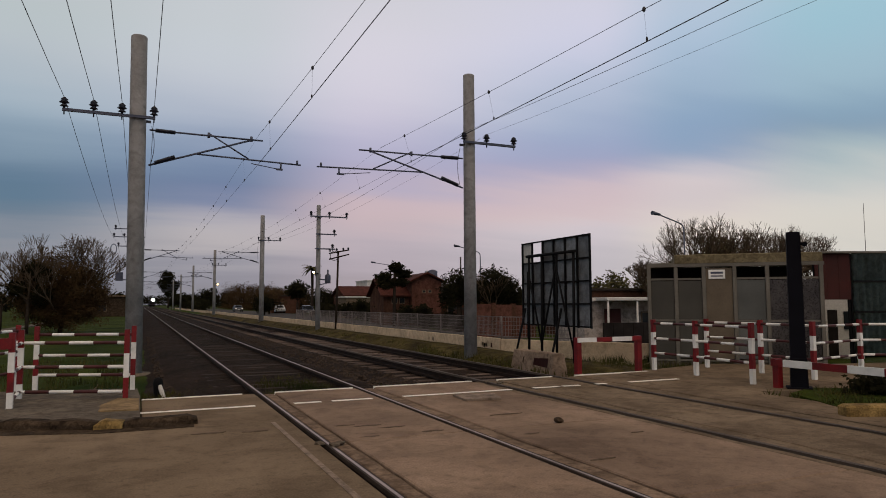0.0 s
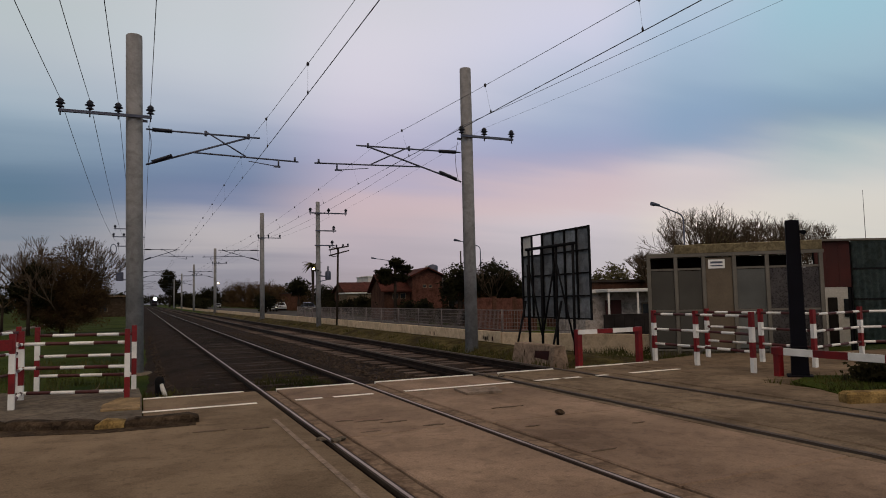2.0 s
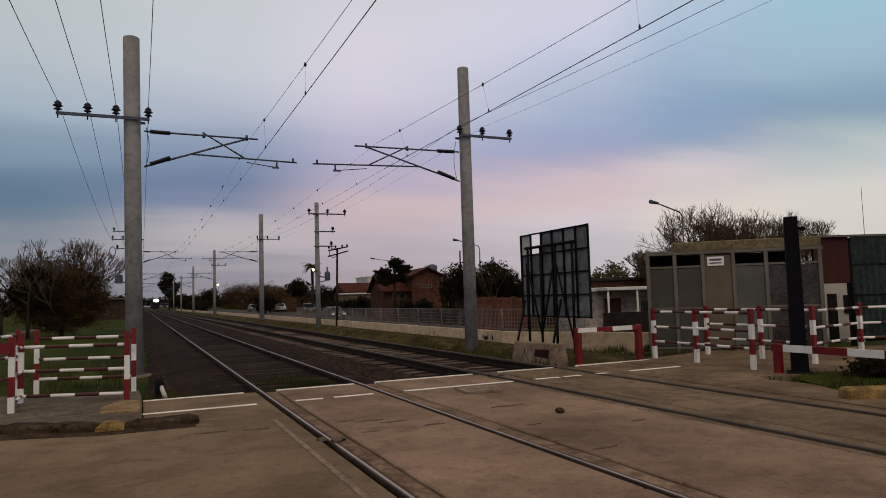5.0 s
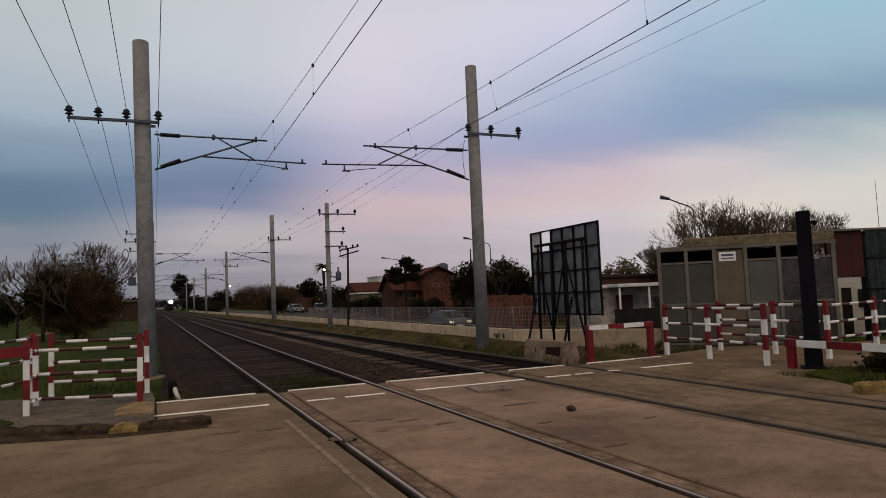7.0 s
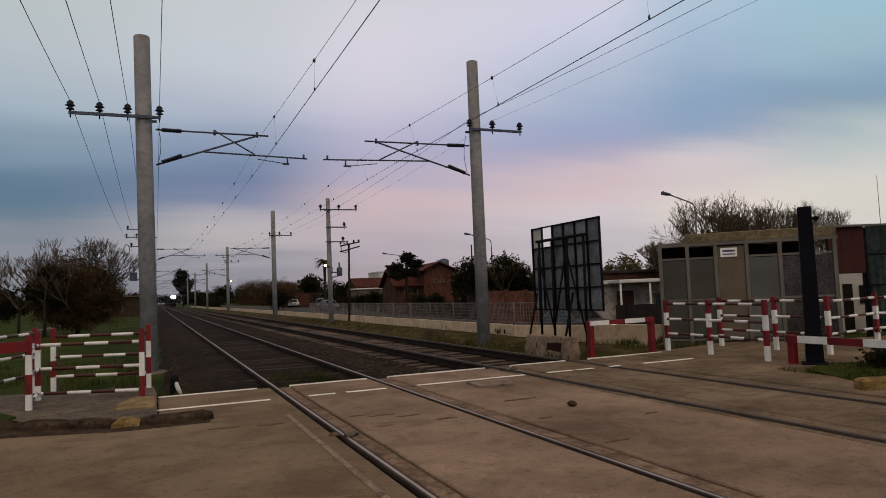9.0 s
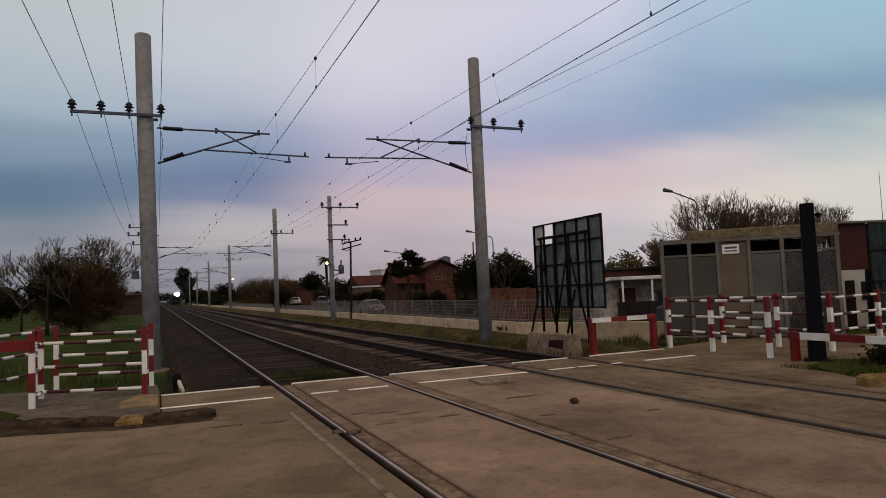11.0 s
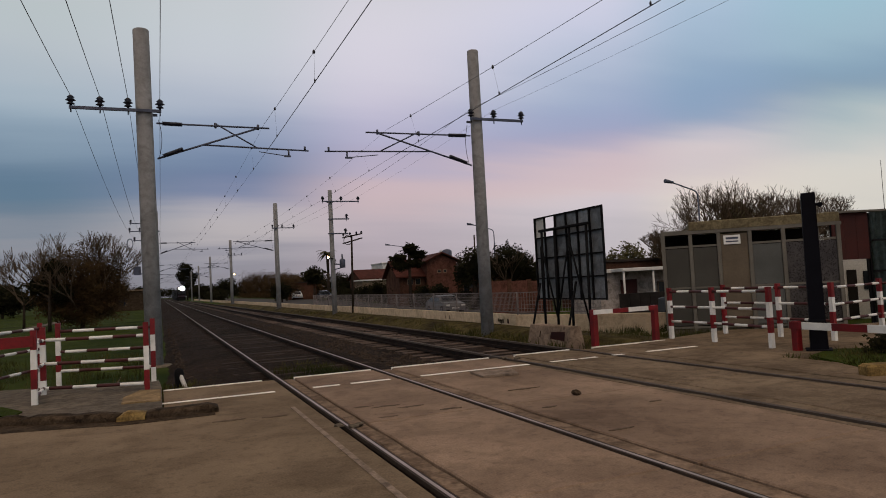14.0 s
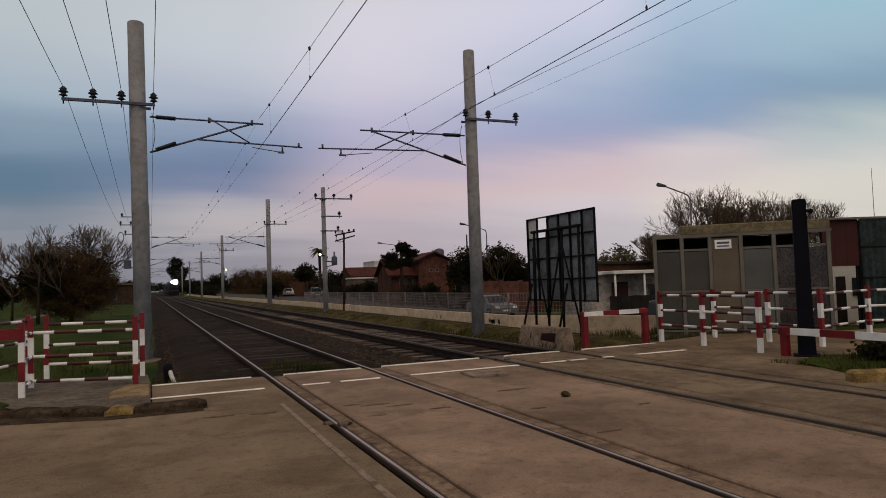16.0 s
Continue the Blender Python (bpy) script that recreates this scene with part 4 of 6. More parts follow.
def build_mast():
    p = thing("barrier_mast", "tall black square steel mast of a crossing gate", "mast", Matrix.Translation((10.1, 8.1, 0)) @ pose(0, 0, 0, 0, 0, -48))
    bm = bmesh.new()
    vs = []
    for z, w in ((-0.2, 0.135), (0.5, 0.125), (0.52, 0.118), (2.6, 0.105), (2.63, 0.10)):
        vs.append([bm.verts.new((sx * w, sy * w, z)) for sx, sy in ((-1, -1), (1, -1), (1, 1), (-1, 1))])
    for a, b in zip(vs, vs[1:]):
        for i in range(4):
            bm.faces.new((a[i], a[(i + 1) % 4], b[(i + 1) % 4], b[i]))
    bm.faces.new(vs[-1])
    part("column", bm, M["mast"], p)
    bm = bmesh.new()
    tube(bm, (0.09, 0, 2.44), (0.18, -0.04, 2.42), 0.025, n=8)
    tube(bm, (0.17, -0.08, 2.42), (0.17, 0.02, 2.42), 0.04, n=12)
    part("bracket", bm, M["mast"], p, "small round bracket near the top")
    bm = bmesh.new()
    bbox(bm, -0.2, -0.2, -0.1, 0.2, 0.2, 0.03, 0.01)
    part("base_plate", bm, M["mast"], p)


build_mast()


# ---- billboard seen from behind, and its concrete block ----
def build_billboard():
    X, Y0, Y1, Z0, Z1 = 9.85, 13.45, 16.6, 0.86, 3.10
    b = thing("billboard", "disused billboard of grey sheets on a dark steel frame", "billboard")
    n, m = 6, 4
    for i in range(n):
        for j in range(m):
            y0, y1 = Y0 + (Y1 - Y0) * i / n, Y0 + (Y1 - Y0) * (i + 1) / n
            z0, z1 = Z0 + (Z1 - Z0) * j / m, Z0 + (Z1 - Z0) * (j + 1) / m
            if j == m - 1 and i == n - 2:
                continue
            bm = bmesh.new()
            box(bm, X, y0 + (0.09 if i == 3 and j in (0, 1, 2) else 0.006), z0 + 0.006, X + 0.012, y1 - 0.006, z1 - 0.006)
            part("sheet", bm, M["sheet"] if not (j == m - 1 and i == n - 1) else M["render_white"], b)
    for i in range(n + 1):
        y = Y0 + (Y1 - Y0) * i / n
        bm = bmesh.new()
        box(bm, X - 0.05, y - 0.02, Z0 - 0.03, X - 0.004, y + 0.02, Z1 + 0.02)
        part("upright", bm, M["black"], b)
    for j in range(m + 1):
        z = Z0 + (Z1 - Z0) * j / m
        bm = bmesh.new()
        box(bm, X - 0.045, Y0, z - 0.018, X - 0.006, Y1, z + 0.018)
        part("crossbar", bm, M["black"], b)
    # inner trestle of tubes nearer the track
    for y in (14.0, 14.75, 15.45, 16.1):
        bm = bmesh.new()
        tube(bm, (X - 0.16, y, -0.45), (X - 0.12, y, 2.75), 0.035, n=8)
        part("leg", bm, M["black"], b)
    bm = bmesh.new()
    tube(bm, (X - 0.14, 13.9, 2.72), (X - 0.14, 16.2, 2.72), 0.04, n=8)
    part("top_tube", bm, M["black"], b)
    for ya, yb, za, zb in ((14.0, 14.75, 0.3, 2.4), (15.45, 14.75, 0.3, 2.4), (15.45, 16.1, 0.4, 2.3), (16.1, 16.15, 2.3, 0.5)):
        bm = bmesh.new()
        tube(bm, (X - 0.17, ya, za), (X - 0.15, yb, zb), 0.025, n=6)
        part("brace", bm, M["black"], b)
    for y in (16.3, 14.55):
        bm = bmesh.new()
        tube(bm, (X - 0.62, y - 0.1, -0.35), (X - 0.1, y + 0.05, 1.3), 0.03, n=6)
        part("prop", bm, M["black"], b, "slanting prop")


build_billboard()


def build_block():
    b = thing("concrete_block", "pale concrete barrier block with faded red graffiti", "barrier block", Matrix.Translation((8.75, 14.15, 0)))
    bm = bmesh.new()
    pr = [(-0.24, -0.35), (0.24, -0.35), (0.2, -0.05), (0.13, 0.27), (0.11, 0.29), (-0.11, 0.29), (-0.13, 0.27), (-0.2, -0.05)]
    A = [bm.verts.new((x, -0.92, z)) for x, z in pr]
    B = [bm.verts.new((x, 0.92, z)) for x, z in pr]
    for i in range(8):
        bm.faces.new((A[i], A[(i + 1) % 8], B[(i + 1) % 8], B[i]))
    bm.faces.new(A[::-1])
    bm.faces.new(B)
    bmesh.ops.recalc_face_normals(bm, faces=bm.faces)
    part("body", bm, M["block"], b)
    for y0, y1, z0, z1, mt in ((-0.72, -0.1, -0.04, 0.17, "red_sheet"), (0.35, 0.4, -0.02, 0.16, "kerb")):
        bm = bmesh.new()
        vs = [bm.verts.new((-0.205 + (z + 0.05) * 0.22, y, z)) for y, z in ((y0, z0), (y0, z1), (y1, z1 - 0.03), (y1, z0 + 0.02))]
        bm.faces.new(vs)
        bmesh.ops.solidify(bm, geom=bm.faces[:], thickness=0.004)
        part("graffiti", bm, M[mt], b, "faded spray mark")


build_block()


# ---- booth and yard fence beside the footway ----
def build_booth():
    A, ang, L, D = Vector((11.65, 13.5, 0)), -40.5, 3.92, 2.2
    b = thing("station_booth", "grey metal booth with perforated panels and open top lights", "booth", Matrix.Translation(A) @ pose(0, 0, 0, 0, 0, ang))
    posts = (0.0, 0.64, 1.29, 1.99, 2.72, 3.30, 3.88)
    H = 2.38
    for i, s in enumerate(posts):
        bm = bmesh.new()
        bbox(bm, s - 0.045, -0.045, -0.4, s + 0.045, 0.045, H, 0.006)
        part("post", bm, M["booth"], b)
    for i, (s0, s1) in enumerate(zip(posts, posts[1:])):
        solid = i == 2
        for z0, z1 in ((0.08, 0.98), (1.03, 1.98)) if not solid else ((0.08, H - 0.1),):
            bm = bmesh.new()
            bbox(bm, s0 + 0.05, -0.012, z0, s1 - 0.05, 0.012, z1, 0.004)
            part("panel", bm, M["booth_panel"] if solid else M["glazed_pane"] if i == 3 else M["smoked_pane"] if i > 3 else M["mesh_pane"], b, "beige solid panel" if solid else "dark smoked pane" if i > 3 else "grey perforated panel")
        for z in (0.03, 1.0, 2.02):
            if solid and z > 0.5:
                continue
            bm = bmesh.new()
            box(bm, s0 + 0.045, -0.025, z - 0.025, s1 - 0.045, 0.025, z + 0.025)
            part("transom", bm, M["booth"], b)
    # end and back walls, floor, roof
    for s in (0.0, L - 0.04):
        bm = bmesh.new()
        bbox(bm, s - 0.02, 0.05, -0.4, s + 0.02, D, 2.0, 0.004)
        part("end_panel", bm, M["mesh_pane"], b)
        bm = bmesh.new()
        bbox(bm, s - 0.04, D - 0.04, -0.4, s + 0.04, D + 0.04, H, 0.004)
        part("post", bm, M["booth"], b)
    # near-black sheet behind the openings: the interior's shade put into its colour
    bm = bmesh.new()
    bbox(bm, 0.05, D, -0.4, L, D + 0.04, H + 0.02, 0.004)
    part("back_panel", bm, M["dark"], b, "back wall coloured near-black for the shaded interior")
    bm = bmesh.new()
    box(bm, 0, 0.02, -0.4, L, D, 0.02)
    part("floor_slab", bm, M["pale"], b)
    bm = bmesh.new()
    box(bm, -0.05, -0.05, H - 0.06, L + 0.03, -0.01, H + 0.02)
    part("head_rail", bm, M["booth"], b)
    bm = bmesh.new()
    bbox(bm, 0.62, 0.02, H + 0.03, L + 0.02, D + 0.1, H + 0.25, 0.02)
    part("roof", bm, M["booth_roof"], b, "olive-grey boxed roof fascia")
    bm = bmesh.new()
    bbox(bm, -0.03, 0.05, H + 0.0, 0.6, D, H + 0.05, 0.01)
    part("lean_to_roof", bm, M["booth"], b)
    # notice on the solid panel
    bm = bmesh.new()
    bbox(bm, 1.40, -0.035, 2.02, 1.78, -0.013, 2.24, 0.004)
    sign = part("notice", bm, M["white_paint"], b, "small white notice plate")
    for x0, x1, z0, z1 in ((1.45, 1.73, 2.14, 2.19), (1.45, 1.73, 2.07, 2.10)):
        bm = bmesh.new()
        box(bm, x0, -0.039, z0, x1, -0.036, z1)
        part("bar", bm, M["galv"], sign)


build_booth()


def build_yard():
    r = thing("red_hoarding", "rust-red sheet metal hoarding above a white hut", "hoarding", Matrix.Translation((16.2, 12.35, 0)) @ pose(0, 0, 0, 0, 0, -21.8))
    for i in range(3):
        bm = bmesh.new()
        bbox(bm, 0.32 * i, 0, 1.5, 0.32 * i + 0.318, 0.03, 2.715, 0.003)
        part("sheet", bm, M["red_sheet"], r)
    for x in (0.02, 0.93):
        bm = bmesh.new()
        box(bm, x - 0.03, 0.03, -0.4, x + 0.03, 0.09, 2.6)
        part("post", bm, M["black"], r)
    w = thing("sheet_fence", "tall blue-grey corrugated sheet fence with rails", "fence", Matrix.Translation((17.1, 11.95, 0)) @ pose(0, 0, 0, 0, 0, -21.8))
    for k in range(7):
        bm = bmesh.new()
        n, L = 24, 1.1
        top = []
        for i in range(n + 1):
            u = i / n
            off = 0.018 * math.cos(u * 12 * math.pi)
            top.append((bm.verts.new((k * L + u * (L - 0.02), off, 0.1)), bm.verts.new((k * L + u * (L - 0.02), off, 2.715))))
        for (a, b), (c, d) in zip(top, top[1:]):
            bm.faces.new((a, c, d, b)).smooth = True
        bmesh.ops.solidify(bm, geom=bm.faces[:], thickness=0.004)
        part("sheet", bm, M["teal_sheet"], w)
        bm = bmesh.new()
        box(bm, k * L - 0.03, 0.03, -0.4, k * L + 0.03, 0.09, 2.7)
        part("post", bm, M["black"], w)
    for z in (1.15, 1.95):
        bm = bmesh.new()
        box(bm, 0, -0.055, z, 7.7, -0.025, z + 0.05)
        part("crossbar", bm, M["black"], w)
    bm = bmesh.new()
    box(bm, -0.95, -0.09, 2.72, 7.7, 0.14, 2.77)
    part("capping", bm, M["booth"], w, "pale sheet capping along the top")
    h = thing("white_hut", "low white rendered hut with a dark doorway", "hut", Matrix.Translation((17.2, 15.0, -0.3)) @ pose(0, 0, 0, 0, 0, -21.8))
    bm = bmesh.new()
    bbox(bm, 0, 0, -0.3, 3.2, 2.5, 2.1, 0.02)
    part("wall", bm, M["render_white"], h)
    bm = bmesh.new()
    bbox(bm, 2.08, -0.03, 0, 2.38, 0.0, 1.5, 0.01)
    part("door", bm, M["dark"], h, "dark doorway")
    bm = bmesh.new()
    bbox(bm, 2.58, -0.03, 0.9, 2.9, 0.0, 1.45, 0.01)
    part("window", bm, M["window"], h)


build_yard()


# ---- other posts and lamps ----
def build_equipment_pole():
    p = catenary_pole("thin concrete pole carrying arms, a lamp and a transformer", 9.52, 39.6, -0.3, 7.3, 0.15, 0.12, 0, 0, (-0.55, 1.7), (-0.5, 0.6, 1.65), 6.6)
    for z, x0, x1 in ((5.55, -0.2, 1.05), (4.68, -0.25, 0.95)):
        cross_arm(p, x0, x1, z, (x1 - 0.15,))
    a = bmesh.new()
    tube(a, (0, -0.1, 2.9), (0.7, -0.1, 2.82), 0.04, n=6)
    tube(a, (0, -0.1, 2.55), (0.7, -0.1, 2.7), 0.03, n=6)
    part("bracket", a, M["galv"], p)
    bm = bmesh.new()
    lathe(bm, 0.56, -0.1, [(0.15, 2.65), (0.17, 2.7), (0.17, 3.1), (0.14, 3.15), (0.05, 3.2), (0.05, 3.45)], 14)
    part("transformer", bm, M["galv"], p, "grey can transformer on a bracket")
    bm = bmesh.new()
    tube(bm, (0, -0.15, 3.2), (-0.38, -0.3, 3.3), 0.025, n=6)
    tube(bm, (-0.38, -0.25, 3.3), (-0.38, -0.48, 3.28), 0.10, 0.13, n=12)
    head = part("lamp_head", bm, M["black"], p)
    bm = bmesh.new()
    tube(bm, (-0.38, -0.482, 3.28), (-0.38, -0.5, 3.28), 0.075, n=12)
    part("lens", bm, M["street_glow"], head, "lit lamp lens")
    bm = bmesh.new()
    for j in range(14):
        u0, u1 = j * 0.5, (j + 1) * 0.5
        tube(bm, (0.95 + 0.25 * math.cos(u0), -0.1 + 0.1 * math.sin(u0 * 2), 4.3 + 0.28 * math.sin(u0)), (0.95 + 0.25 * math.cos(u1), -0.1 + 0.1 * math.sin(u1 * 2), 4.3 + 0.28 * math.sin(u1)), 0.02, n=5)
    part("cable_coil", bm, M["wire"], p, "loose dark cable coil")


build_equipment_pole()


def build_signal_post():
    p = thing("timber_pole", "slim dark pole with a tilted double cross arm", "utility pole", Matrix.Translation((10.45, 39.0, 0)))
    bm = bmesh.new()
    tube(bm, (0, 0, -0.5), (0.12, 0, 4.55), 0.07, 0.055, n=10)
    part("shaft", bm, M["trunk"], p)
    for z, t in ((4.5, 0.12), (4.2, 0.16)):
        bm = bmesh.new()
        tube(bm, (-0.45, -0.08, z - t), (0.75, -0.08, z + t), 0.045, n=6)
        part("cross_arm", bm, M["trunk"], p)
    for x in (-0.4, 0.0, 0.4, 0.7):
        bm = bmesh.new()
        insulator(bm, x, -0.08, 4.5 + 0.1 * x, 0.7)
        part("insulator", bm, M["insul"], p)


build_signal_post()


def build_far_signal():
    p = thing("lit_signal", "small lit lamp on a bracket by the line", "signal lamp", Matrix.Translation((9.95, 101.4, 0)))
    bm = bmesh.new()
    tube(bm, (-0.25, 0.4, 4.4), (0, 0, 4.3), 0.04, n=6)
    tube(bm, (0, 0.15, 4.3), (0, -0.2, 4.22), 0.14, 0.17, n=12)
    part("housing", bm, M["black"], p)
    bm = bmesh.new()
    tube(bm, (0, -0.21, 4.22), (0, -0.24, 4.215), 0.11, n=12)
    part("lens", bm, M["street_glow"], p, "lit lamp lens")


build_far_signal()


def street_lamp(x, y, z, reach, ground):
    p = thing("street_lamp", "slender street lamp with a long raked arm", "street lamp", Matrix.Translation((x, y, 0)), "street lamps")
    bm = bmesh.new()
    tube(bm, (0, 0, ground - 0.3), (0, 0, z - 1.2), 0.09, 0.06, n=10)
    prev = Vector((0, 0, z - 1.2))
    for q in ((-0.03, 0, z - 0.85), (-0.14, 0, z - 0.66), (-0.32, 0, z - 0.56), (-reach, 0, z)):
        tube(bm, prev, q, 0.05, n=8, caps=False)
        prev = Vector(q)
    part("post", bm, M["galv"], p)
    bm = bmesh.new()
    tube(bm, prev + Vector((0.1, 0, 0.0)), prev + Vector((-0.62, 0, 0.10)), 0.09, 0.15, n=10)
    part("lamp_head", bm, M["galv"], p)


street_lamp(36.25, 38.0, 7.75, 2.3, -0.6)
street_lamp(35.9, 70.0, 7.9, 2.7, -0.6)
street_lamp(38.6, 103.0, 7.9, 4.6, -0.4)


# ---- plants ----
def leaf_cloud(bm, rnd, c, r, n, size, shell=0.55, low=-1.0, up=0.0):
    """Leaves as small bent quads in an uneven ellipsoid."""
    seed = Vector((rnd.uniform(0, 50), rnd.uniform(0, 50), 0))
    for _ in range(n):
        while True:
            d = Vector((rnd.gauss(0, 1), rnd.gauss(0, 1), rnd.gauss(0, 1))).normalized()
            if d.z > low:
                break
        k = 0.72 + 0.5 * noise.noise(d * 2.1 + seed) + 0.18 * noise.noise(d * 6 + seed)
        rad = k * (shell + (1 - shell) * rnd.random()) if rnd.random() < 0.75 else k * rnd.random()
        p = Vector(c) + Vector((d.x * r[0], d.y * r[1], d.z * r[2])) * rad
        u = Vector((rnd.gauss(0, 1), rnd.gauss(0, 1), rnd.gauss(0, 1) + up)).normalized()
        w = u.orthogonal().normalized()
        s = size * rnd.uniform(0.5, 1.3)
        q = [bm.verts.new(p + u * s), bm.verts.new(p + w * s * 0.55), bm.verts.new(p - u * s), bm.verts.new(p - w * s * 0.55)]
        bm.faces.new(q)


def branch(bm, rnd, p, d, length, r, depth, spread=0.5, tips=None, lift=0.15, twig=0.012, sides=5):
    q = p
    steps = 2 if depth > 1 else 1
    for i in range(steps):
        d = (d + Vector((rnd.gauss(0, 0.14), rnd.gauss(0, 0.14), rnd.gauss(0, 0.1) + lift * 0.3))).normalized()
        e = q + d * (length / steps)
        tube(bm, q, e, r * (1 - 0.2 * i), max(twig, r * (0.8 - 0.2 * i)), n=sides if r > 0.04 else 3, caps=False)
        q = e
    if depth <= 0:
        if tips is not None:
            tips.append(q)
        return
    for _ in range(3):
        side = Vector((rnd.gauss(0, 1), rnd.gauss(0, 1), rnd.gauss(0, 0.6))).normalized()
        branch(bm, rnd, q, (d + side * spread + Vector((0, 0, lift))).normalized(), length * rnd.uniform(0.6, 0.85), max(twig, r * 0.6), depth - 1, spread, tips, lift, twig, sides)


def tree(x, y, ground, label, seed, trunk, crown=(), leaf="leaf_dark", bare=None, category="tree", name="tree"):
    """trunk: height, radius; crown: clumps (dx, dy, z, rx, ry, rz, leaves, size); bare: length, depth, spread of bare boughs."""
    rnd = random.Random(seed)
    t = thing(name, label, category, Matrix.Translation((x, y, ground)))
    bm = bmesh.new()
    hgt, r = trunk
    tube(bm, (0, 0, -0.4), (0.05, 0, hgt), r, r * 0.7, n=9)
    if crown:
        for c in crown:
            tube(bm, (0.05, 0, hgt * 0.8), (c[0] * 0.8, c[1] * 0.8, c[2]), r * 0.45, 0.02, n=5)
    part("trunk", bm, M["trunk"], t)
    if bare:
        bm = bmesh.new()
        for i in range(bare[3]):
            a = 2 * math.pi * (i + rnd.random() * 0.6) / bare[3]
            branch(bm, rnd, Vector((0.04, 0, hgt - 0.05 - 0.1 * rnd.random())), Vector((math.cos(a), math.sin(a), rnd.uniform(0.5, 1.2))).normalized(), bare[0], r * 0.5, bare[1], bare[2], None, 0.2, bare[4])
        part("bare_crown", bm, M["twig"], t, "bare grey-brown branches")["kind"] = "stuff"
    if crown:
        bm = bmesh.new()
        for dx, dy, z, rx, ry, rz, n, size in crown:
            leaf_cloud(bm, rnd, (dx, dy, z), (rx, ry, rz), n, size)
        part("crown", bm, M[leaf], t)["kind"] = "stuff"
    return t


# big bush beyond the fence
tree(-4.6, 49, -0.35, "large tangled half-bare bush with brown leaves on grass", 11, (1.2, 0.16),
     ((0.0, 0, 3.2, 3.2, 2.0, 3.0, 20000, 0.058), (1.2, 0.3, 2.6, 2.3, 1.7, 2.6, 15000, 0.058), (-1.6, 0, 2.8, 1.9, 1.5, 2.4, 9000, 0.058), (0.2, 0, 1.3, 2.9, 1.7, 1.6, 12000, 0.058)), "leaf_brown", (1.6, 5, 0.5, 6, 0.009), "bush", "bush")
tree(-6.3, 48, -0.35, "small dark evergreen tree beside the bush", 12, (2.2, 0.12),
     ((0.4, 0, 3.8, 1.1, 0.9, 0.8, 1500, 0.10), (-0.6, 0, 2.8, 0.8, 0.7, 0.6, 800, 0.10), (0.6, 0.2, 2.4, 0.9, 0.8, 1.0, 900, 0.10)), "leaf_dark", (1.3, 3, 0.6, 4, 0.014))
tree(-8.3, 52, -0.35, "bare thin-branched tree on the grass", 13, (1.8, 0.10), (), "leaf_dark", (1.2, 4, 0.6, 4, 0.012))
# far woods by the left side
for i, (x, y, hh) in enumerate(((-22, 120, 6.2), (-29, 128, 6.6), (-36, 125, 7), (-16, 150, 6), (-9, 170, 6), (-45, 130, 8))):
    tree(x, y, -0.35, "distant dark tree behind the grass", 20 + i, (1.5, 0.2), ((0, 0, hh * 0.55, 4.2, 3, hh * 0.45, 1500, 0.32), (2, 0, hh * 0.35, 3.5, 3, hh * 0.35, 900, 0.32)), "leaf_dark")
tree(11.6, 330, -0.35, "tall dark tree at the end of the line", 31, (7.8, 0.45), ((0.6, 0, 7.6, 4.0, 3.6, 3.2, 1900, 0.34), (-0.6, 0, 13.9, 4.0, 3.8, 4.0, 2600, 0.34), (-1.8, 0, 10.6, 3.6, 3.6, 3.4, 2000, 0.34), (2.4, 0, 10.2, 3.3, 3.6, 3.2, 1600, 0.34)), "leaf_dark")
for i, (x, y, hh) in enumerate(((14, 255, 6), (22, 250, 8), (-6, 250, 6), (-8, 300, 7), (30, 255, 7))):
    tree(x, y, -0.35, "distant dark tree by the railway", 32 + i, (1.5, 0.25), ((0, 0, hh * 0.55, 5, 3, hh * 0.5, 1300, 0.4),), "leaf_dark")
# brown thicket along the street
for i, (x, y, hh, w) in enumerate(((27.5, 128, 5.0, 3.4), (27.0, 146, 5.8, 3.6), (27.5, 164, 6.6, 4.0), (28.0, 186, 7.6, 4.6), (28.5, 212, 8.4, 5.0), (28.5, 240, 9.2, 5.4))):
    tree(x, y, -0.35, "brown leafless thicket along the side street", 40 + i, (1.2, 0.2), ((0, 0, hh * 0.52, w, 2.5, hh * 0.55, 8000, 0.13), (0, -0.5, 1.0, w * 1.1, 2.2, 1.5, 4000, 0.13)), "leaf_brown", (1.6, 3, 0.5, 5, 0.02), "thicket", "thicket")
tree(23.6, 112, -0.35, "rounded dark evergreen tree among houses", 46, (2, 0.25), ((0, 0, 4.0, 2.6, 2.4, 2.0, 1700, 0.25),), "leaf_dark")


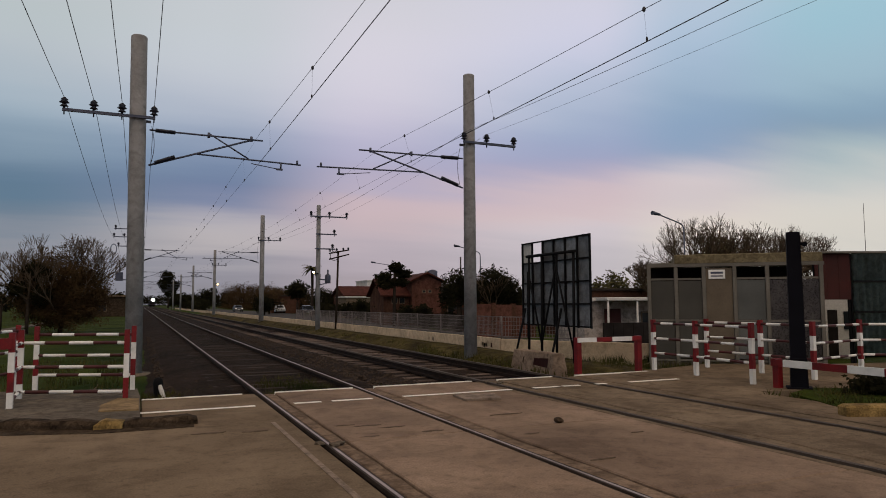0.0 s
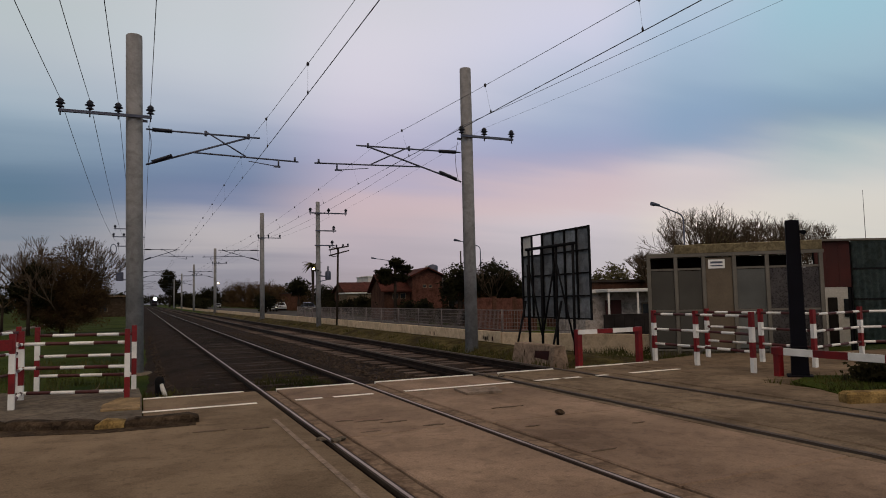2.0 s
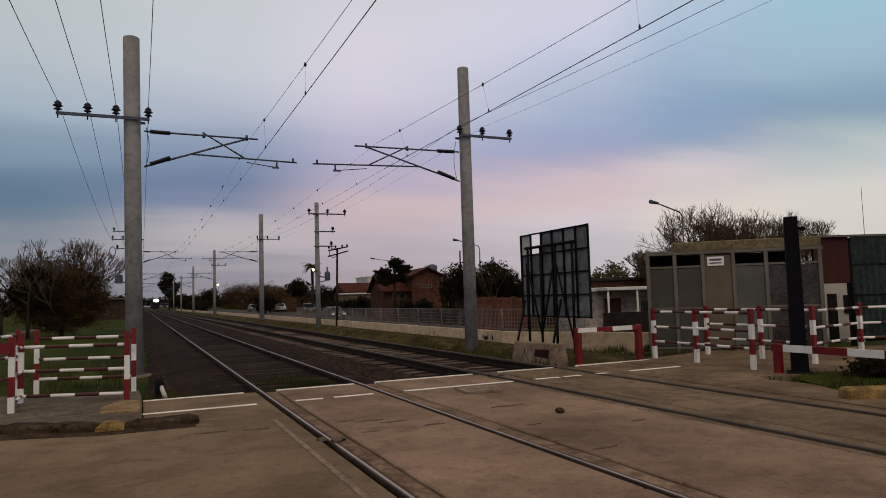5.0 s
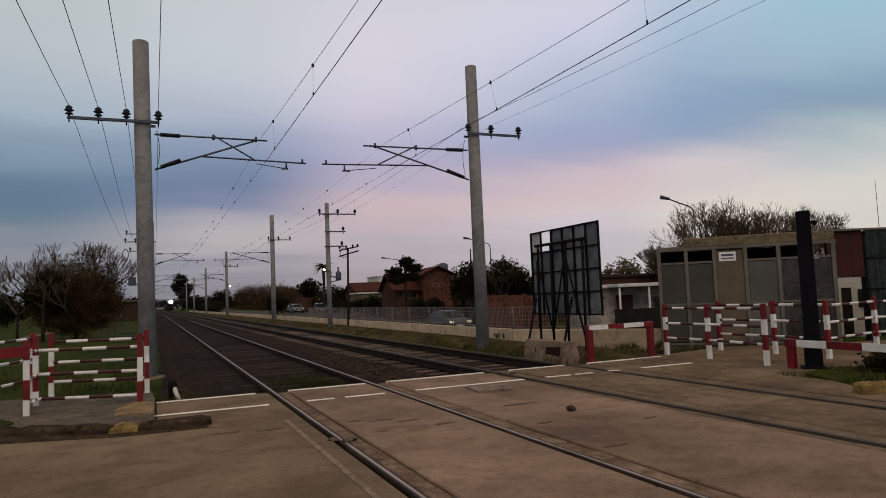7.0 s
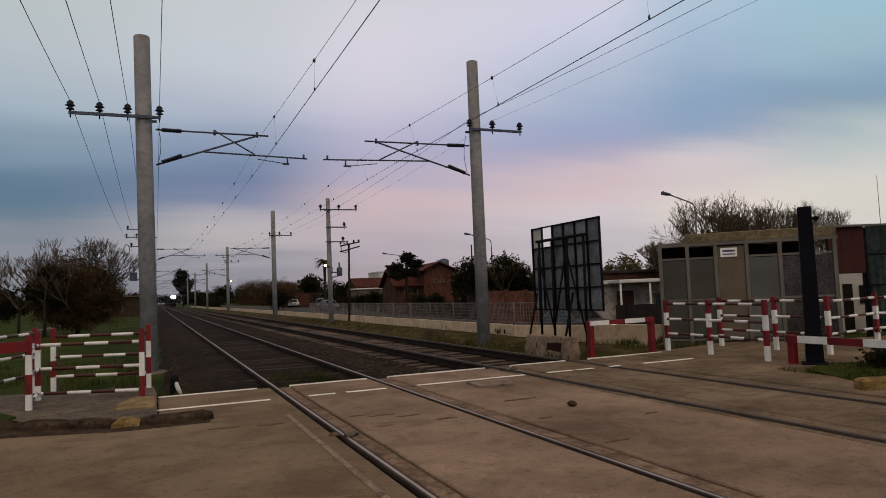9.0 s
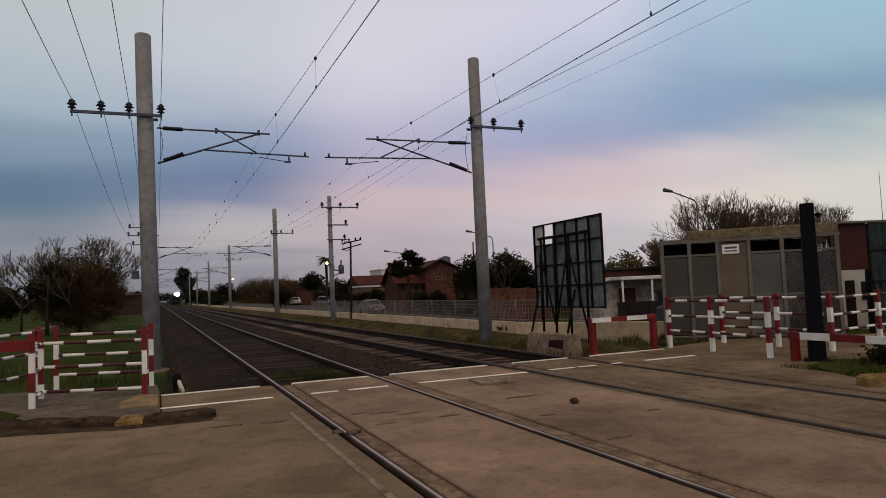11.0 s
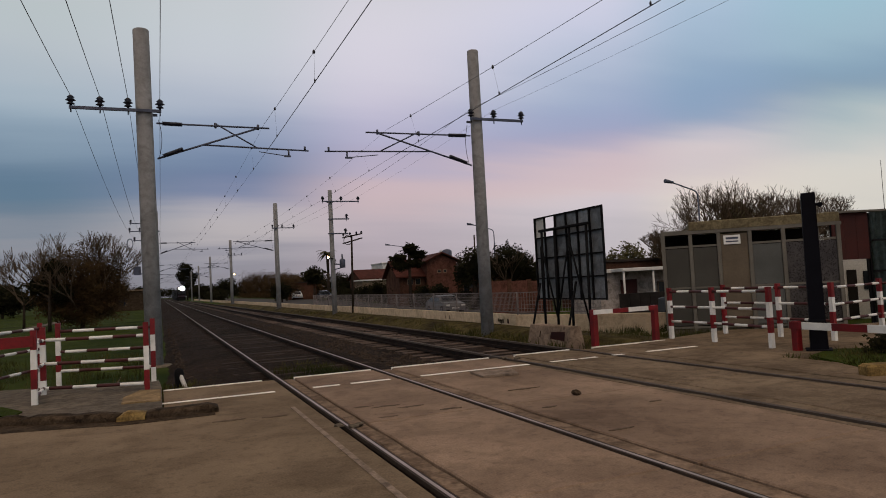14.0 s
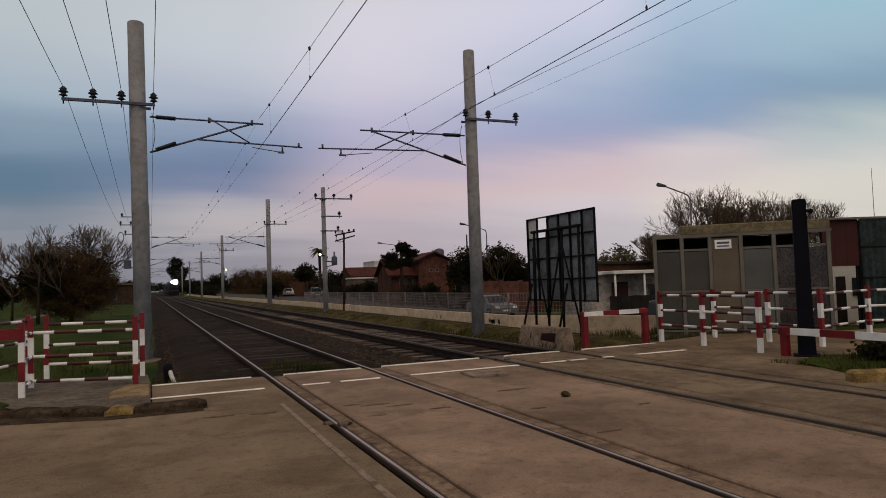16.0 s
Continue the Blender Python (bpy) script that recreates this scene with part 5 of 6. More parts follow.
def palm(x, y, ground, hgt):
    rnd = random.Random(47)
    t = thing("palm", "shaggy palm with drooping fronds beside the street", "palm", Matrix.Translation((x, y, ground)))
    bm = bmesh.new()
    tube(bm, (0, 0, -0.4), (0.08, 0, hgt * 0.6), 0.24, 0.19, n=9)
    tube(bm, (0.08, 0, hgt * 0.6), (0.05, 0, hgt), 0.19, 0.24, n=9)
    part("trunk", bm, M["trunk"], t)
    bm = bmesh.new()
    for i in range(44):
        a, lift, L = rnd.uniform(0, 6.28), rnd.uniform(-0.5, 1.1), rnd.uniform(1.0, 1.6)
        prev = None
        for j in range(6):
            u = j / 5
            c = Vector((0.05 + math.cos(a) * L * u, math.sin(a) * L * u, hgt + lift * L * u - 0.75 * L * u * u))
            w = Vector((-math.sin(a), math.cos(a), 0.0)) * (0.02 + 0.16 * math.sin(math.pi * min(1, u * 0.9 + 0.1)))
            row = [bm.verts.new(c - w + Vector((0, 0, -0.06))), bm.verts.new(c), bm.verts.new(c + w + Vector((0, 0, -0.06)))]
            if prev:
                bm.faces.new((prev[0], prev[1], row[1], row[0]))
                bm.faces.new((prev[1], prev[2], row[2], row[1]))
            prev = row
    part("fronds", bm, M["leaf_olive"], t, "dull olive fronds")["kind"] = "stuff"


palm(23.2, 100, -0.35, 7.0)
# pine by the brick house
tree(22.4, 62, -0.6, "dark layered pine beside the brick house", 50, (5.0, 0.18),
     ((0.15, 0, 5.5, 1.1, 0.8, 0.7, 2400, 0.10), (-1.05, 0, 4.6, 1.2, 0.8, 0.6, 2200, 0.10), (0.9, 0, 4.9, 1.3, 0.8, 0.6, 2200, 0.10), (-0.9, 0, 3.9, 1.3, 0.8, 0.7, 2200, 0.10), (0.6, 0, 4.1, 1.2, 0.8, 0.6, 1800, 0.10)), "leaf_dark")
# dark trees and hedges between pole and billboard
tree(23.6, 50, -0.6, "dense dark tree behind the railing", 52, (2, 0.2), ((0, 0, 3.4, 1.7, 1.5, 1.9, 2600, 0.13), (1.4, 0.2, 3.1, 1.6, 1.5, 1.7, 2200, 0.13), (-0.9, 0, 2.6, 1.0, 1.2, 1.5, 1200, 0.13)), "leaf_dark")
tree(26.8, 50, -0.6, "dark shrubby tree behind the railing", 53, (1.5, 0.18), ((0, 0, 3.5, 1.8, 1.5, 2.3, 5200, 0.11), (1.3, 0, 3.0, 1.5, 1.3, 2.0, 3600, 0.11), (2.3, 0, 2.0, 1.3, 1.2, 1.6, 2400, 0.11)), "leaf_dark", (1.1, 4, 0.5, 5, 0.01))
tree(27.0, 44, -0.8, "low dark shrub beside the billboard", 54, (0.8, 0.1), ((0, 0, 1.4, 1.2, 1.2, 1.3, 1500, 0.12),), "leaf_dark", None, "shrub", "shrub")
for i, (x, y, rx, rz) in enumerate(((24.6, 60, 1.5, 1.3), (24.6, 64, 1.6, 1.1), (24.4, 69, 1.6, 1.4), (24.6, 74, 1.7, 1.2), (24.5, 79, 1.7, 1.5), (24.6, 85, 1.8, 1.2), (25.0, 55, 1.3, 1.0))):
    tree(x, y, terrain(x, y), "rounded dark hedge in a front garden", 56 + i, (0.6, 0.1), ((0, 0, rz, rx, 1.3, rz, 1900, 0.14),), "leaf_dark", None, "hedge", "hedge")
for i, (x, y, rx, rz) in enumerate(((20.0, 118, 3.5, 2.4), (29, 118, 3.5, 2.6), (27.5, 105, 2.5, 2.2), (34, 104, 3.5, 2.4), (36, 92, 3.2, 2.4), (33.5, 76, 2.6, 2.6), (32, 62, 2.2, 2.6), (30.3, 55, 1.8, 2.2), (34, 57, 2.4, 2.4), (38.5, 58, 2.4, 2.0), (17.0, 104, 2.2, 1.7))):
    tree(x, y, terrain(x, y), "dark garden tree among the houses", 80 + i, (1.0, 0.15), ((0, 0, rz, rx, 1.6, rz, 2200, 0.18),), "leaf_dark" if i % 3 else "leaf_brown")
for i, (x, y) in enumerate(((-26, 92), (-33, 98), (-19, 104), (-13, 112), (-40, 96), (-47, 100))):
    tree(x, y, -0.35, "dark hedge tree at the edge of the grass", 95 + i, (1.0, 0.2), ((0, 0, 2.2, 4.4, 2, 2.3, 2600, 0.22),), "leaf_dark")
# trees behind the booth
for i, (x, y, hh, sc) in enumerate(((36.6, 41, 2.8, 1.1), (40.3, 40, 3.3, 1.75), (44.0, 41, 3.2, 1.8), (47.8, 40, 3.0, 1.65), (52.0, 41, 3.0, 1.55), (55.6, 41, 2.8, 1.25))):
    tree(x, y, -0.5, "wide bare winter tree with knotty boughs", 60 + i, (hh * 0.75, 0.24), (), "leaf_dark", (sc * 1.12, 5, 0.62, 8, 0.0095))
tree(44.3, 42.5, -0.5, "olive-leaved tree among bare trees", 67, (3.5, 0.2), ((0, 0, 6.3, 2.0, 1.8, 1.5, 1500, 0.17), (-1.2, 0, 5.4, 1.6, 1.5, 1.2, 900, 0.17), (1.8, 0, 5.3, 1.7, 1.5, 1.0, 800, 0.17)), "leaf_olive")
tree(34.7, 38.6, -0.6, "small dark conifer behind the booth", 68, (2.5, 0.12), ((0, 0, 4.2, 1.1, 1, 1.0, 1200, 0.13), (0.3, 0, 2.9, 1.3, 1, 1.0, 1000, 0.13)), "leaf_dark")
for i, (x, y, rz) in enumerate(((45, 60, 2.3), (48.2, 61, 2.8), (51.3, 60, 2.4), (41, 62, 1.9))):
    tree(x, y, -0.4, "olive and grey trees behind low roofs", 70 + i, (1.2, 0.2), ((0, 0, rz + 0.4, 2.1, 1.8, rz, 1700, 0.2),), "leaf_olive")
tree(11.5, 7.0, 0.0, "low dark clump of weeds on the verge", 75, (0.1, 0.02), ((-0.9, 0.1, 0.12, 0.75, 0.5, 0.26, 1500, 0.05), (0.4, -0.3, 0.14, 0.9, 0.5, 0.3, 1500, 0.05)), "leaf_dark", None, "weeds", "weed_clump")


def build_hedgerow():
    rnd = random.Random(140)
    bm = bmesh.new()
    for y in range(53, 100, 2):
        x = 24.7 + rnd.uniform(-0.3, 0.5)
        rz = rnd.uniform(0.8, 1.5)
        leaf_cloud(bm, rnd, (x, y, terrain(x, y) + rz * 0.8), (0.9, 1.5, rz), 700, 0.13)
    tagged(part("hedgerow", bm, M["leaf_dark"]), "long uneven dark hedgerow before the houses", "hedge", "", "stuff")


build_hedgerow()


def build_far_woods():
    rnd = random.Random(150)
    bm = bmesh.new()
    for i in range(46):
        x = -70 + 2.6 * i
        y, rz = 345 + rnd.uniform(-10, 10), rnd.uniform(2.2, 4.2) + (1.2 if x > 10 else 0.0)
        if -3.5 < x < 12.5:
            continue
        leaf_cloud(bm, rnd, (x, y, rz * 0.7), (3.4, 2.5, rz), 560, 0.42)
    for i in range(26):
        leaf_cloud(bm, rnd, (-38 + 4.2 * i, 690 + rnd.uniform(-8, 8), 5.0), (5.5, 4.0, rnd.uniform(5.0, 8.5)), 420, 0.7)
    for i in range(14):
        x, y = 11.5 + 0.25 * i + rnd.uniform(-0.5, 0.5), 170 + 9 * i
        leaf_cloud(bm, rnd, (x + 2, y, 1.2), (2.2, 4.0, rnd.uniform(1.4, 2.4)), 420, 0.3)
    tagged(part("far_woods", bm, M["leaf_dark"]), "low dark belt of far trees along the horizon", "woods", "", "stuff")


build_far_woods()


def build_grass():
    """Tufts of grass along the slab edge, between the rails and round the fence."""
    rnd = random.Random(77)
    bm = bmesh.new()
    areas = [(0.0, 1.3, 11.5, 13.6, 600, 0.13, -0.25), (2.0, 3.2, 11.5, 14.6, 1000, 0.11, -0.15), (8.0, 10.3, 11.9, 22, 1300, 0.10, -0.14), (9.9, 13, 11.9, 15, 900, 0.14, -0.1),
             (8.9, 12.5, 5.9, 7.8, 800, 0.06, 0.02), (-6, -0.4, 12.6, 24, 2600, 0.14, -0.3), (3.7, 4.8, 11.5, 13, 120, 0.08, -0.2), (9.2, 10.4, 22, 50, 900, 0.12, -0.1)]
    for x0, x1, y0, y1, n, s, z in areas:
        for _ in range(n):
            x, y = rnd.uniform(x0, x1), rnd.uniform(y0, y1)
            if noise.noise((x * 1.3, y * 1.3, 5)) < -0.05:
                continue
            for _ in range(3):
                a, hgt = rnd.uniform(0, 6.28), s * rnd.uniform(0.5, 1.5)
                dx, dy = math.cos(a) * 0.012, math.sin(a) * 0.012
                lx, ly = rnd.gauss(0, 0.05), rnd.gauss(0, 0.05)
                bx, by = x + rnd.gauss(0, 0.04), y + rnd.gauss(0, 0.04)
                bm.faces.new((bm.verts.new((bx - dx, by - dy, z - 0.05)), bm.verts.new((bx + dx, by + dy, z - 0.05)), bm.verts.new((bx + lx, by + ly, z + hgt))))
    tagged(part("grass_tufts", bm, M["blade"]), "scattered tufts of short green and dry grass", "grass", "", "stuff")


build_grass()


def build_stones():
    rnd = random.Random(78)
    bm = bmesh.new()
    base = [Vector(v) for v in ((1, 0, 0), (-1, 0, 0), (0, 1, 0), (0, -1, 0), (0, 0, 1), (0, 0, -1))]
    tri = ((0, 2, 4), (2, 1, 4), (1, 3, 4), (3, 0, 4), (2, 0, 5), (1, 2, 5), (3, 1, 5), (0, 3, 5))
    for _ in range(9000):
        y = EDGE + 0.1 + 26 * rnd.random() ** 1.8
        x = rnd.uniform(0.3, 8.6)
        if any(abs(x - r) < 0.09 for r in RAILS):
            continue
        if 5.3 < x < 8.1 and rnd.random() < 0.8:
            continue
        z = (-0.135 if x < 4.5 else -0.205) if x > 0.8 else -0.2
        s = rnd.uniform(0.018, 0.045)
        vs = [bm.verts.new(Vector((x, y, z)) + Vector((v.x * rnd.uniform(0.7, 1.4), v.y * rnd.uniform(0.7, 1.4), v.z * rnd.uniform(0.5, 1.0))) * s) for v in base]
        for t in tri:
            bm.faces.new([vs[i] for i in t])
    tagged(part("ballast_stones", bm, M["stone"]), "loose angular ballast stones", "ballast", "", "stuff")


build_stones()


# ---- houses ----
def window(parent, x0, z0, x1, z1, y, mt="window"):
    bm = bmesh.new()
    bbox(bm, x0 - 0.06, y - 0.05, z0 - 0.06, x1 + 0.06, y - 0.01, z1 + 0.06, 0.01)
    f = part("window", bm, M["render_cream"], parent, "pale window surround")
    bm = bmesh.new()
    box(bm, x0, y - 0.056, z0, x1, y - 0.051, z1)
    part("pane", bm, M[mt], f)


def gable_house(name, label, m, w, d, eave, ridge, wall, roof, wins=(), along_x=True, over=0.35, chimney=False):
    h = thing(name, label, "house", m)
    bm = bmesh.new()
    bbox(bm, 0, 0, -1.2, w, d, eave, 0.01)
    part("wall", bm, M[wall], h)
    bm = bmesh.new()
    t = 0.14
    if along_x:
        pr = [(-over, eave - 0.12), (d / 2, ridge), (d + over, eave - 0.12)]
        A = [bm.verts.new((-over, y, z)) for y, z in pr] + [bm.verts.new((-over, y, z + t)) for y, z in reversed(pr)]
        B = [bm.verts.new((w + over, y, z)) for y, z in pr] + [bm.verts.new((w + over, y, z + t)) for y, z in reversed(pr)]
    else:
        pr = [(-over, eave - 0.12), (w / 2, ridge), (w + over, eave - 0.12)]
        A = [bm.verts.new((x, -over, z)) for x, z in pr] + [bm.verts.new((x, -over, z + t)) for x, z in reversed(pr)]
        B = [bm.verts.new((x, d + over, z)) for x, z in pr] + [bm.verts.new((x, d + over, z + t)) for x, z in reversed(pr)]
    for i in range(6):
        bm.faces.new((A[i], A[(i + 1) % 6], B[(i + 1) % 6], B[i]))
    bm.faces.new(A)
    bm.faces.new(B)
    bmesh.ops.recalc_face_normals(bm, faces=bm.faces)
    part("roof", bm, M[roof], h)
    bm = bmesh.new()
    if along_x:
        for x in (0.0, w - 0.2):
            vs = [bm.verts.new((x + e, y, z)) for e in (0, 0.2) for y, z in ((0, eave), (d, eave), (d / 2, ridge - 0.05))]
            bm.faces.new(vs[:3]), bm.faces.new(vs[3:])
            part("gable", bm, M[wall], h)
            bm = bmesh.new()
    else:
        for y in (0.0, d - 0.2):
            vs = [bm.verts.new((x, y + e, z)) for e in (0, 0.2) for x, z in ((0, eave), (w, eave), (w / 2, ridge - 0.05))]
            bm.faces.new(vs[:3]), bm.faces.new(vs[3:])
            part("gable", bm, M[wall], h)
            bm = bmesh.new()
    bm.free()
    for x0, z0, x1, z1 in wins:
        window(h, x0, z0, x1, z1, 0.0)
    if chimney:
        bm = bmesh.new()
        bbox(bm, w * 0.85, d * 0.5, eave, w * 0.85 + 0.6, d * 0.5 + 0.6, ridge + 0.5, 0.02)
        part("chimney", bm, M["render_white"], h)
    return h


def flat_house(label, m, w, d, hgt, wall, slab="grey_roof", wins=(), over=0.3):
    h = thing("house", label, "house", m)
    bm = bmesh.new()
    bbox(bm, 0, 0, -1.2, w, d, hgt, 0.02)
    part("wall", bm, M[wall], h)
    bm = bmesh.new()
    bbox(bm, -over, -over, hgt, w + over, d + over, hgt + 0.16, 0.02)
    part("roof", bm, M[slab], h)
    for x0, z0, x1, z1 in wins:
        window(h, x0, z0, x1, z1, 0.0)
    return h


def P(x, y, rz=0.0):
    return Matrix.Translation((x, y, terrain(x, y))) @ pose(0, 0, 0, 0, 0, rz)


# two-storey brick house: front block with gable, lower wing
hs = gable_house("house", "two-storey red brick house with a clay tile roof", P(25.4, 65, -6), 3.2, 7.5, 4.5, 5.35, "brick", "tile_roof", ((1.15, 3.4, 1.45, 3.62), (1.8, 3.4, 2.05, 3.62)), False, 0.5, True)
gable_house("house", "lower red brick wing with a long sloping roof", P(22.7, 66, -6), 2.7, 6.5, 3.1, 4.8, "brick_dull", "tile_roof", ((0.9, 2.3, 1.4, 2.8), (1.7, 2.3, 2.2, 2.8)), True, 0.4)
gable_house("house", "dull brick house with a dark roof behind trees", P(29.3, 66, -6), 6.5, 7, 3.0, 4.3, "brick_dull", "grey_roof", ((0.6, 0.9, 1.6, 2.1), (2.8, 0.9, 3.6, 2.1)), True)
flat_house("white flat-roofed house in the distance", P(31.8, 100), 4.6, 6, 5.2, "render_white", "render_white", ((0.8, 3.2, 1.6, 4.2),), 0.1)
gable_house("house", "small cream house with a brown roof", P(26.0, 92), 6.5, 6, 3.0, 4.2, "brick_dull", "tile_roof", ((0.6, 1.0, 1.6, 2.2), (3.0, 1.0, 4.0, 2.2)), True)
flat_house("low house with a pale canopy roof", P(24.5, 86, 0), 6.0, 4.0, 2.7, "render_cream", "render_white", ((0.8, 0.9, 2.0, 2.0), (3.4, 0.9, 4.6, 2.0)))
flat_house("low dark shed beside the street", P(21.5, 124, 0), 5.0, 4.0, 3.1, "brick_dull", "grey_roof", ((1.0, 1.0, 2.2, 2.0),))
flat_house("low brick garden wall house behind the railing", P(25.4, 51.5, -4), 4.2, 4.0, 1.9, "brick_dull", "grey_roof", ((2.9, 0.9, 3.2, 1.5),), 0.1)
flat_house("low white house with flat roof and red door", P(19.0, 26.5, -14), 4.6, 4.0, 2.55, "house_wall", "render_white", ((2.9, 1.3, 3.4, 2.0),), 0.25)
gable_house("house", "low grey-roofed house among trees", P(43.5, 58), 9, 6, 2.6, 3.9, "render_cream", "grey_roof", ((1, 1, 2, 2),), True)
flat_house("low brick sheds behind the billboard", P(29.5, 43, -6), 8.0, 4.0, 3.4, "brick_dull", "grey_roof", ((0.4, 1.8, 1.0, 2.6),), 0.2)
flat_house("distant low house with a dark eave beyond the bush", P(-6.5, 110), 6.5, 5.0, 2.9, "kerb", "render_cream", ((1, 0.8, 2, 2),), 0.4)


def build_garden_wall():
    """Brick wall along the far side of the street, in bays between piers."""
    w = thing("garden_wall", "reddish brick garden wall with low piers", "wall", P(20.9, 42))
    for i in range(3):
        bm = bmesh.new()
        bbox(bm, 1.62 * i + 0.16, 0, -0.5, 1.62 * (i + 1) - 0.16, 0.16, 2.42 - 0.06 * i, 0.01)
        part("bay", bm, M["brick"], w)
    for i in range(4):
        bm = bmesh.new()
        bbox(bm, 1.62 * i - 0.16, -0.05, -0.5, 1.62 * i + 0.16, 0.21, 2.55 - 0.06 * i, 0.02)
        part("pier", bm, M["brick_dull"], w)


build_garden_wall()


def build_canopy():
    c = thing("porch", "pale flat porch canopy with red door and dark fence", "porch", P(19.1, 24.9, -14))
    bm = bmesh.new()
    bbox(bm, 0, 0, 2.58, 4.2, 1.6, 2.72, 0.02)
    part("canopy", bm, M["render_white"], c)
    for x in (0.1, 1.5, 2.9):
        bm = bmesh.new()
        tube(bm, (x, 0.1, -0.3), (x, 0.1, 2.58), 0.05, n=8)
        part("post", bm, M["render_white"], c)
    bm = bmesh.new()
    bbox(bm, 0.45, 1.3, 0, 1.25, 1.36, 2.2, 0.01)
    part("door", bm, M["red_sheet"], c, "dull red door")
    for i in range(-2, 9):
        bm = bmesh.new()
        bbox(bm, 0.2 + 0.46 * i, -1.2, -0.2, 0.2 + 0.46 * i + 0.45, -1.14, 1.62, 0.01)
        part("fence_board", bm, M["dark"], c, "dark boarded fence")


build_canopy()


def build_tanks():
    for x, y, z in ((29.0, 68, 4.0),):
        t = thing("water_tank", "grey rooftop water tank on a stand", "water tank", Matrix.Translation((x, y, 0)))
        bm = bmesh.new()
        lathe(bm, 0, 0, [(0.5, z), (0.55, z + 0.1), (0.55, z + 0.9), (0.3, z + 1.05), (0.1, z + 1.1)], 14)
        part("tank", bm, M["galv"], t)
        bm = bmesh.new()
        bbox(bm, -0.5, -0.5, z - 2, 0.5, 0.5, z, 0.02)
        part("stand", bm, M["brick_dull"], t)
    a = thing("radio_mast", "very thin aerial mast above a roof", "aerial", Matrix.Translation((44.5, 30, 0)))
    bm = bmesh.new()
    tube(bm, (0, 0, -0.5), (0, 0, 8.1), 0.035, 0.015, n=6)
    part("pole", bm, M["wire"], a)
    a = thing("timber_pole", "slim dark pole behind trees", "utility pole", Matrix.Translation((24.3, 51, 0)))
    bm = bmesh.new()
    tube(bm, (0, 0, -1), (0, 0, 5.3), 0.08, 0.06, n=8)
    part("shaft", bm, M["trunk"], a)


build_tanks()


# ---- cars ----
def car(label, paint, lit=False):
    c = thing("car", label, "car")
    bm = bmesh.new()
    # side profile (y forward to -y), lofted across the width with tumblehome
    prof = [(-2.0, 0.35), (-2.05, 0.62), (-1.95, 0.80), (-1.05, 0.92), (-0.45, 1.36), (0.1, 1.44), (0.95, 1.40), (1.65, 0.98), (2.0, 0.92), (2.05, 0.55), (1.95, 0.32)]
    secs = []
    for x, k in ((-0.84, 0.0), (-0.80, 0.6), (0.80, 0.6), (0.84, 0.0)):
        ring = []
        for y, z in prof:
            inn = 0.18 * max(0, (z - 0.9) / 0.54)
            sx = math.copysign(abs(x) - inn, x)
            ring.append(bm.verts.new((sx, y * (0.985 if k == 0 else 1), z - (0.03 if k == 0 else 0))))
        secs.append(ring)
    n = len(prof)
    for a, b in zip(secs, secs[1:]):
        for i in range(n - 1):
            bm.faces.new((a[i], a[i + 1], b[i + 1], b[i])).smooth = False
        bm.faces.new((a[-1], a[0], b[0], b[-1]))
    bm.faces.new(secs[0][::-1])
    bm.faces.new(secs[-1])
    bmesh.ops.recalc_face_normals(bm, faces=bm.faces)
    part("body", bm, M[paint], c)
    bm = bmesh.new()
    vs = [bm.verts.new(v) for v in ((-0.66, -1.02, 0.955), (0.66, -1.02, 0.955), (0.56, -0.52, 1.33), (-0.56, -0.52, 1.33))]
    bm.faces.new(vs)
    bmesh.ops.translate(bm, verts=bm.verts, vec=(0, -0.02, 0.015))
    part("windscreen", bm, M["window"], c)
    for s in (-1, 1):
        bm = bmesh.new()
        vs = [bm.verts.new((s * (0.845 - 0.18 * max(0, (z - 0.9) / 0.54)), y, z)) for y, z in ((-0.85, 0.97), (-0.45, 1.28), (0.1, 1.35), (0.9, 1.31), (1.4, 0.98))]
        bm.faces.new(vs)
        part("side_window", bm, M["window"], c)
        bm = bmesh.new()
        bbox(bm, s * 0.62 - 0.15, -2.08, 0.6, s * 0.62 + 0.15, -1.98, 0.74, 0.02)
        part("headlight", bm, M["car_glow"] if lit else M["render_white"], c, "lit headlight" if lit else "headlight")
        for y in (-1.3, 1.3):
            bm = bmesh.new()
            tube(bm, (s * 0.70, y, 0.32), (s * 0.86, y, 0.32), 0.32, n=16)
            wl = part("wheel", bm, M["tyre"], c)
            bm = bmesh.new()
            tube(bm, (s * 0.861, y, 0.32), (s * 0.87, y, 0.32), 0.2, n=12)
            part("rim", bm, M["galv"], wl)
    bm = bmesh.new()
    box(bm, -0.3, -2.075, 0.42, 0.3, -2.06, 0.52)
    part("plate", bm, M["render_white"], c)
    return c


def street(y, x=19.0):
    return terrain(x, y) + 0.10


for lab, paint, x, y, rz in (("parked white car on the side street", "car_white", 22.6, 122, -6), ("parked dark car on the side street", "car_dark", 22.4, 99.5, -4)):
    car(lab, paint).matrix_basis = Matrix.Translation((x, y, terrain(x, y) + (0.1 if x < 23 else 0.0))) @ pose(0, 0, 0, 0, 0, rz)
CAR_A = car("dark silver car driving along the side street with lights on", "car_silver", True)
CAR_B = car("white car with dimmed paint driving along the side street", "car_dimmed")


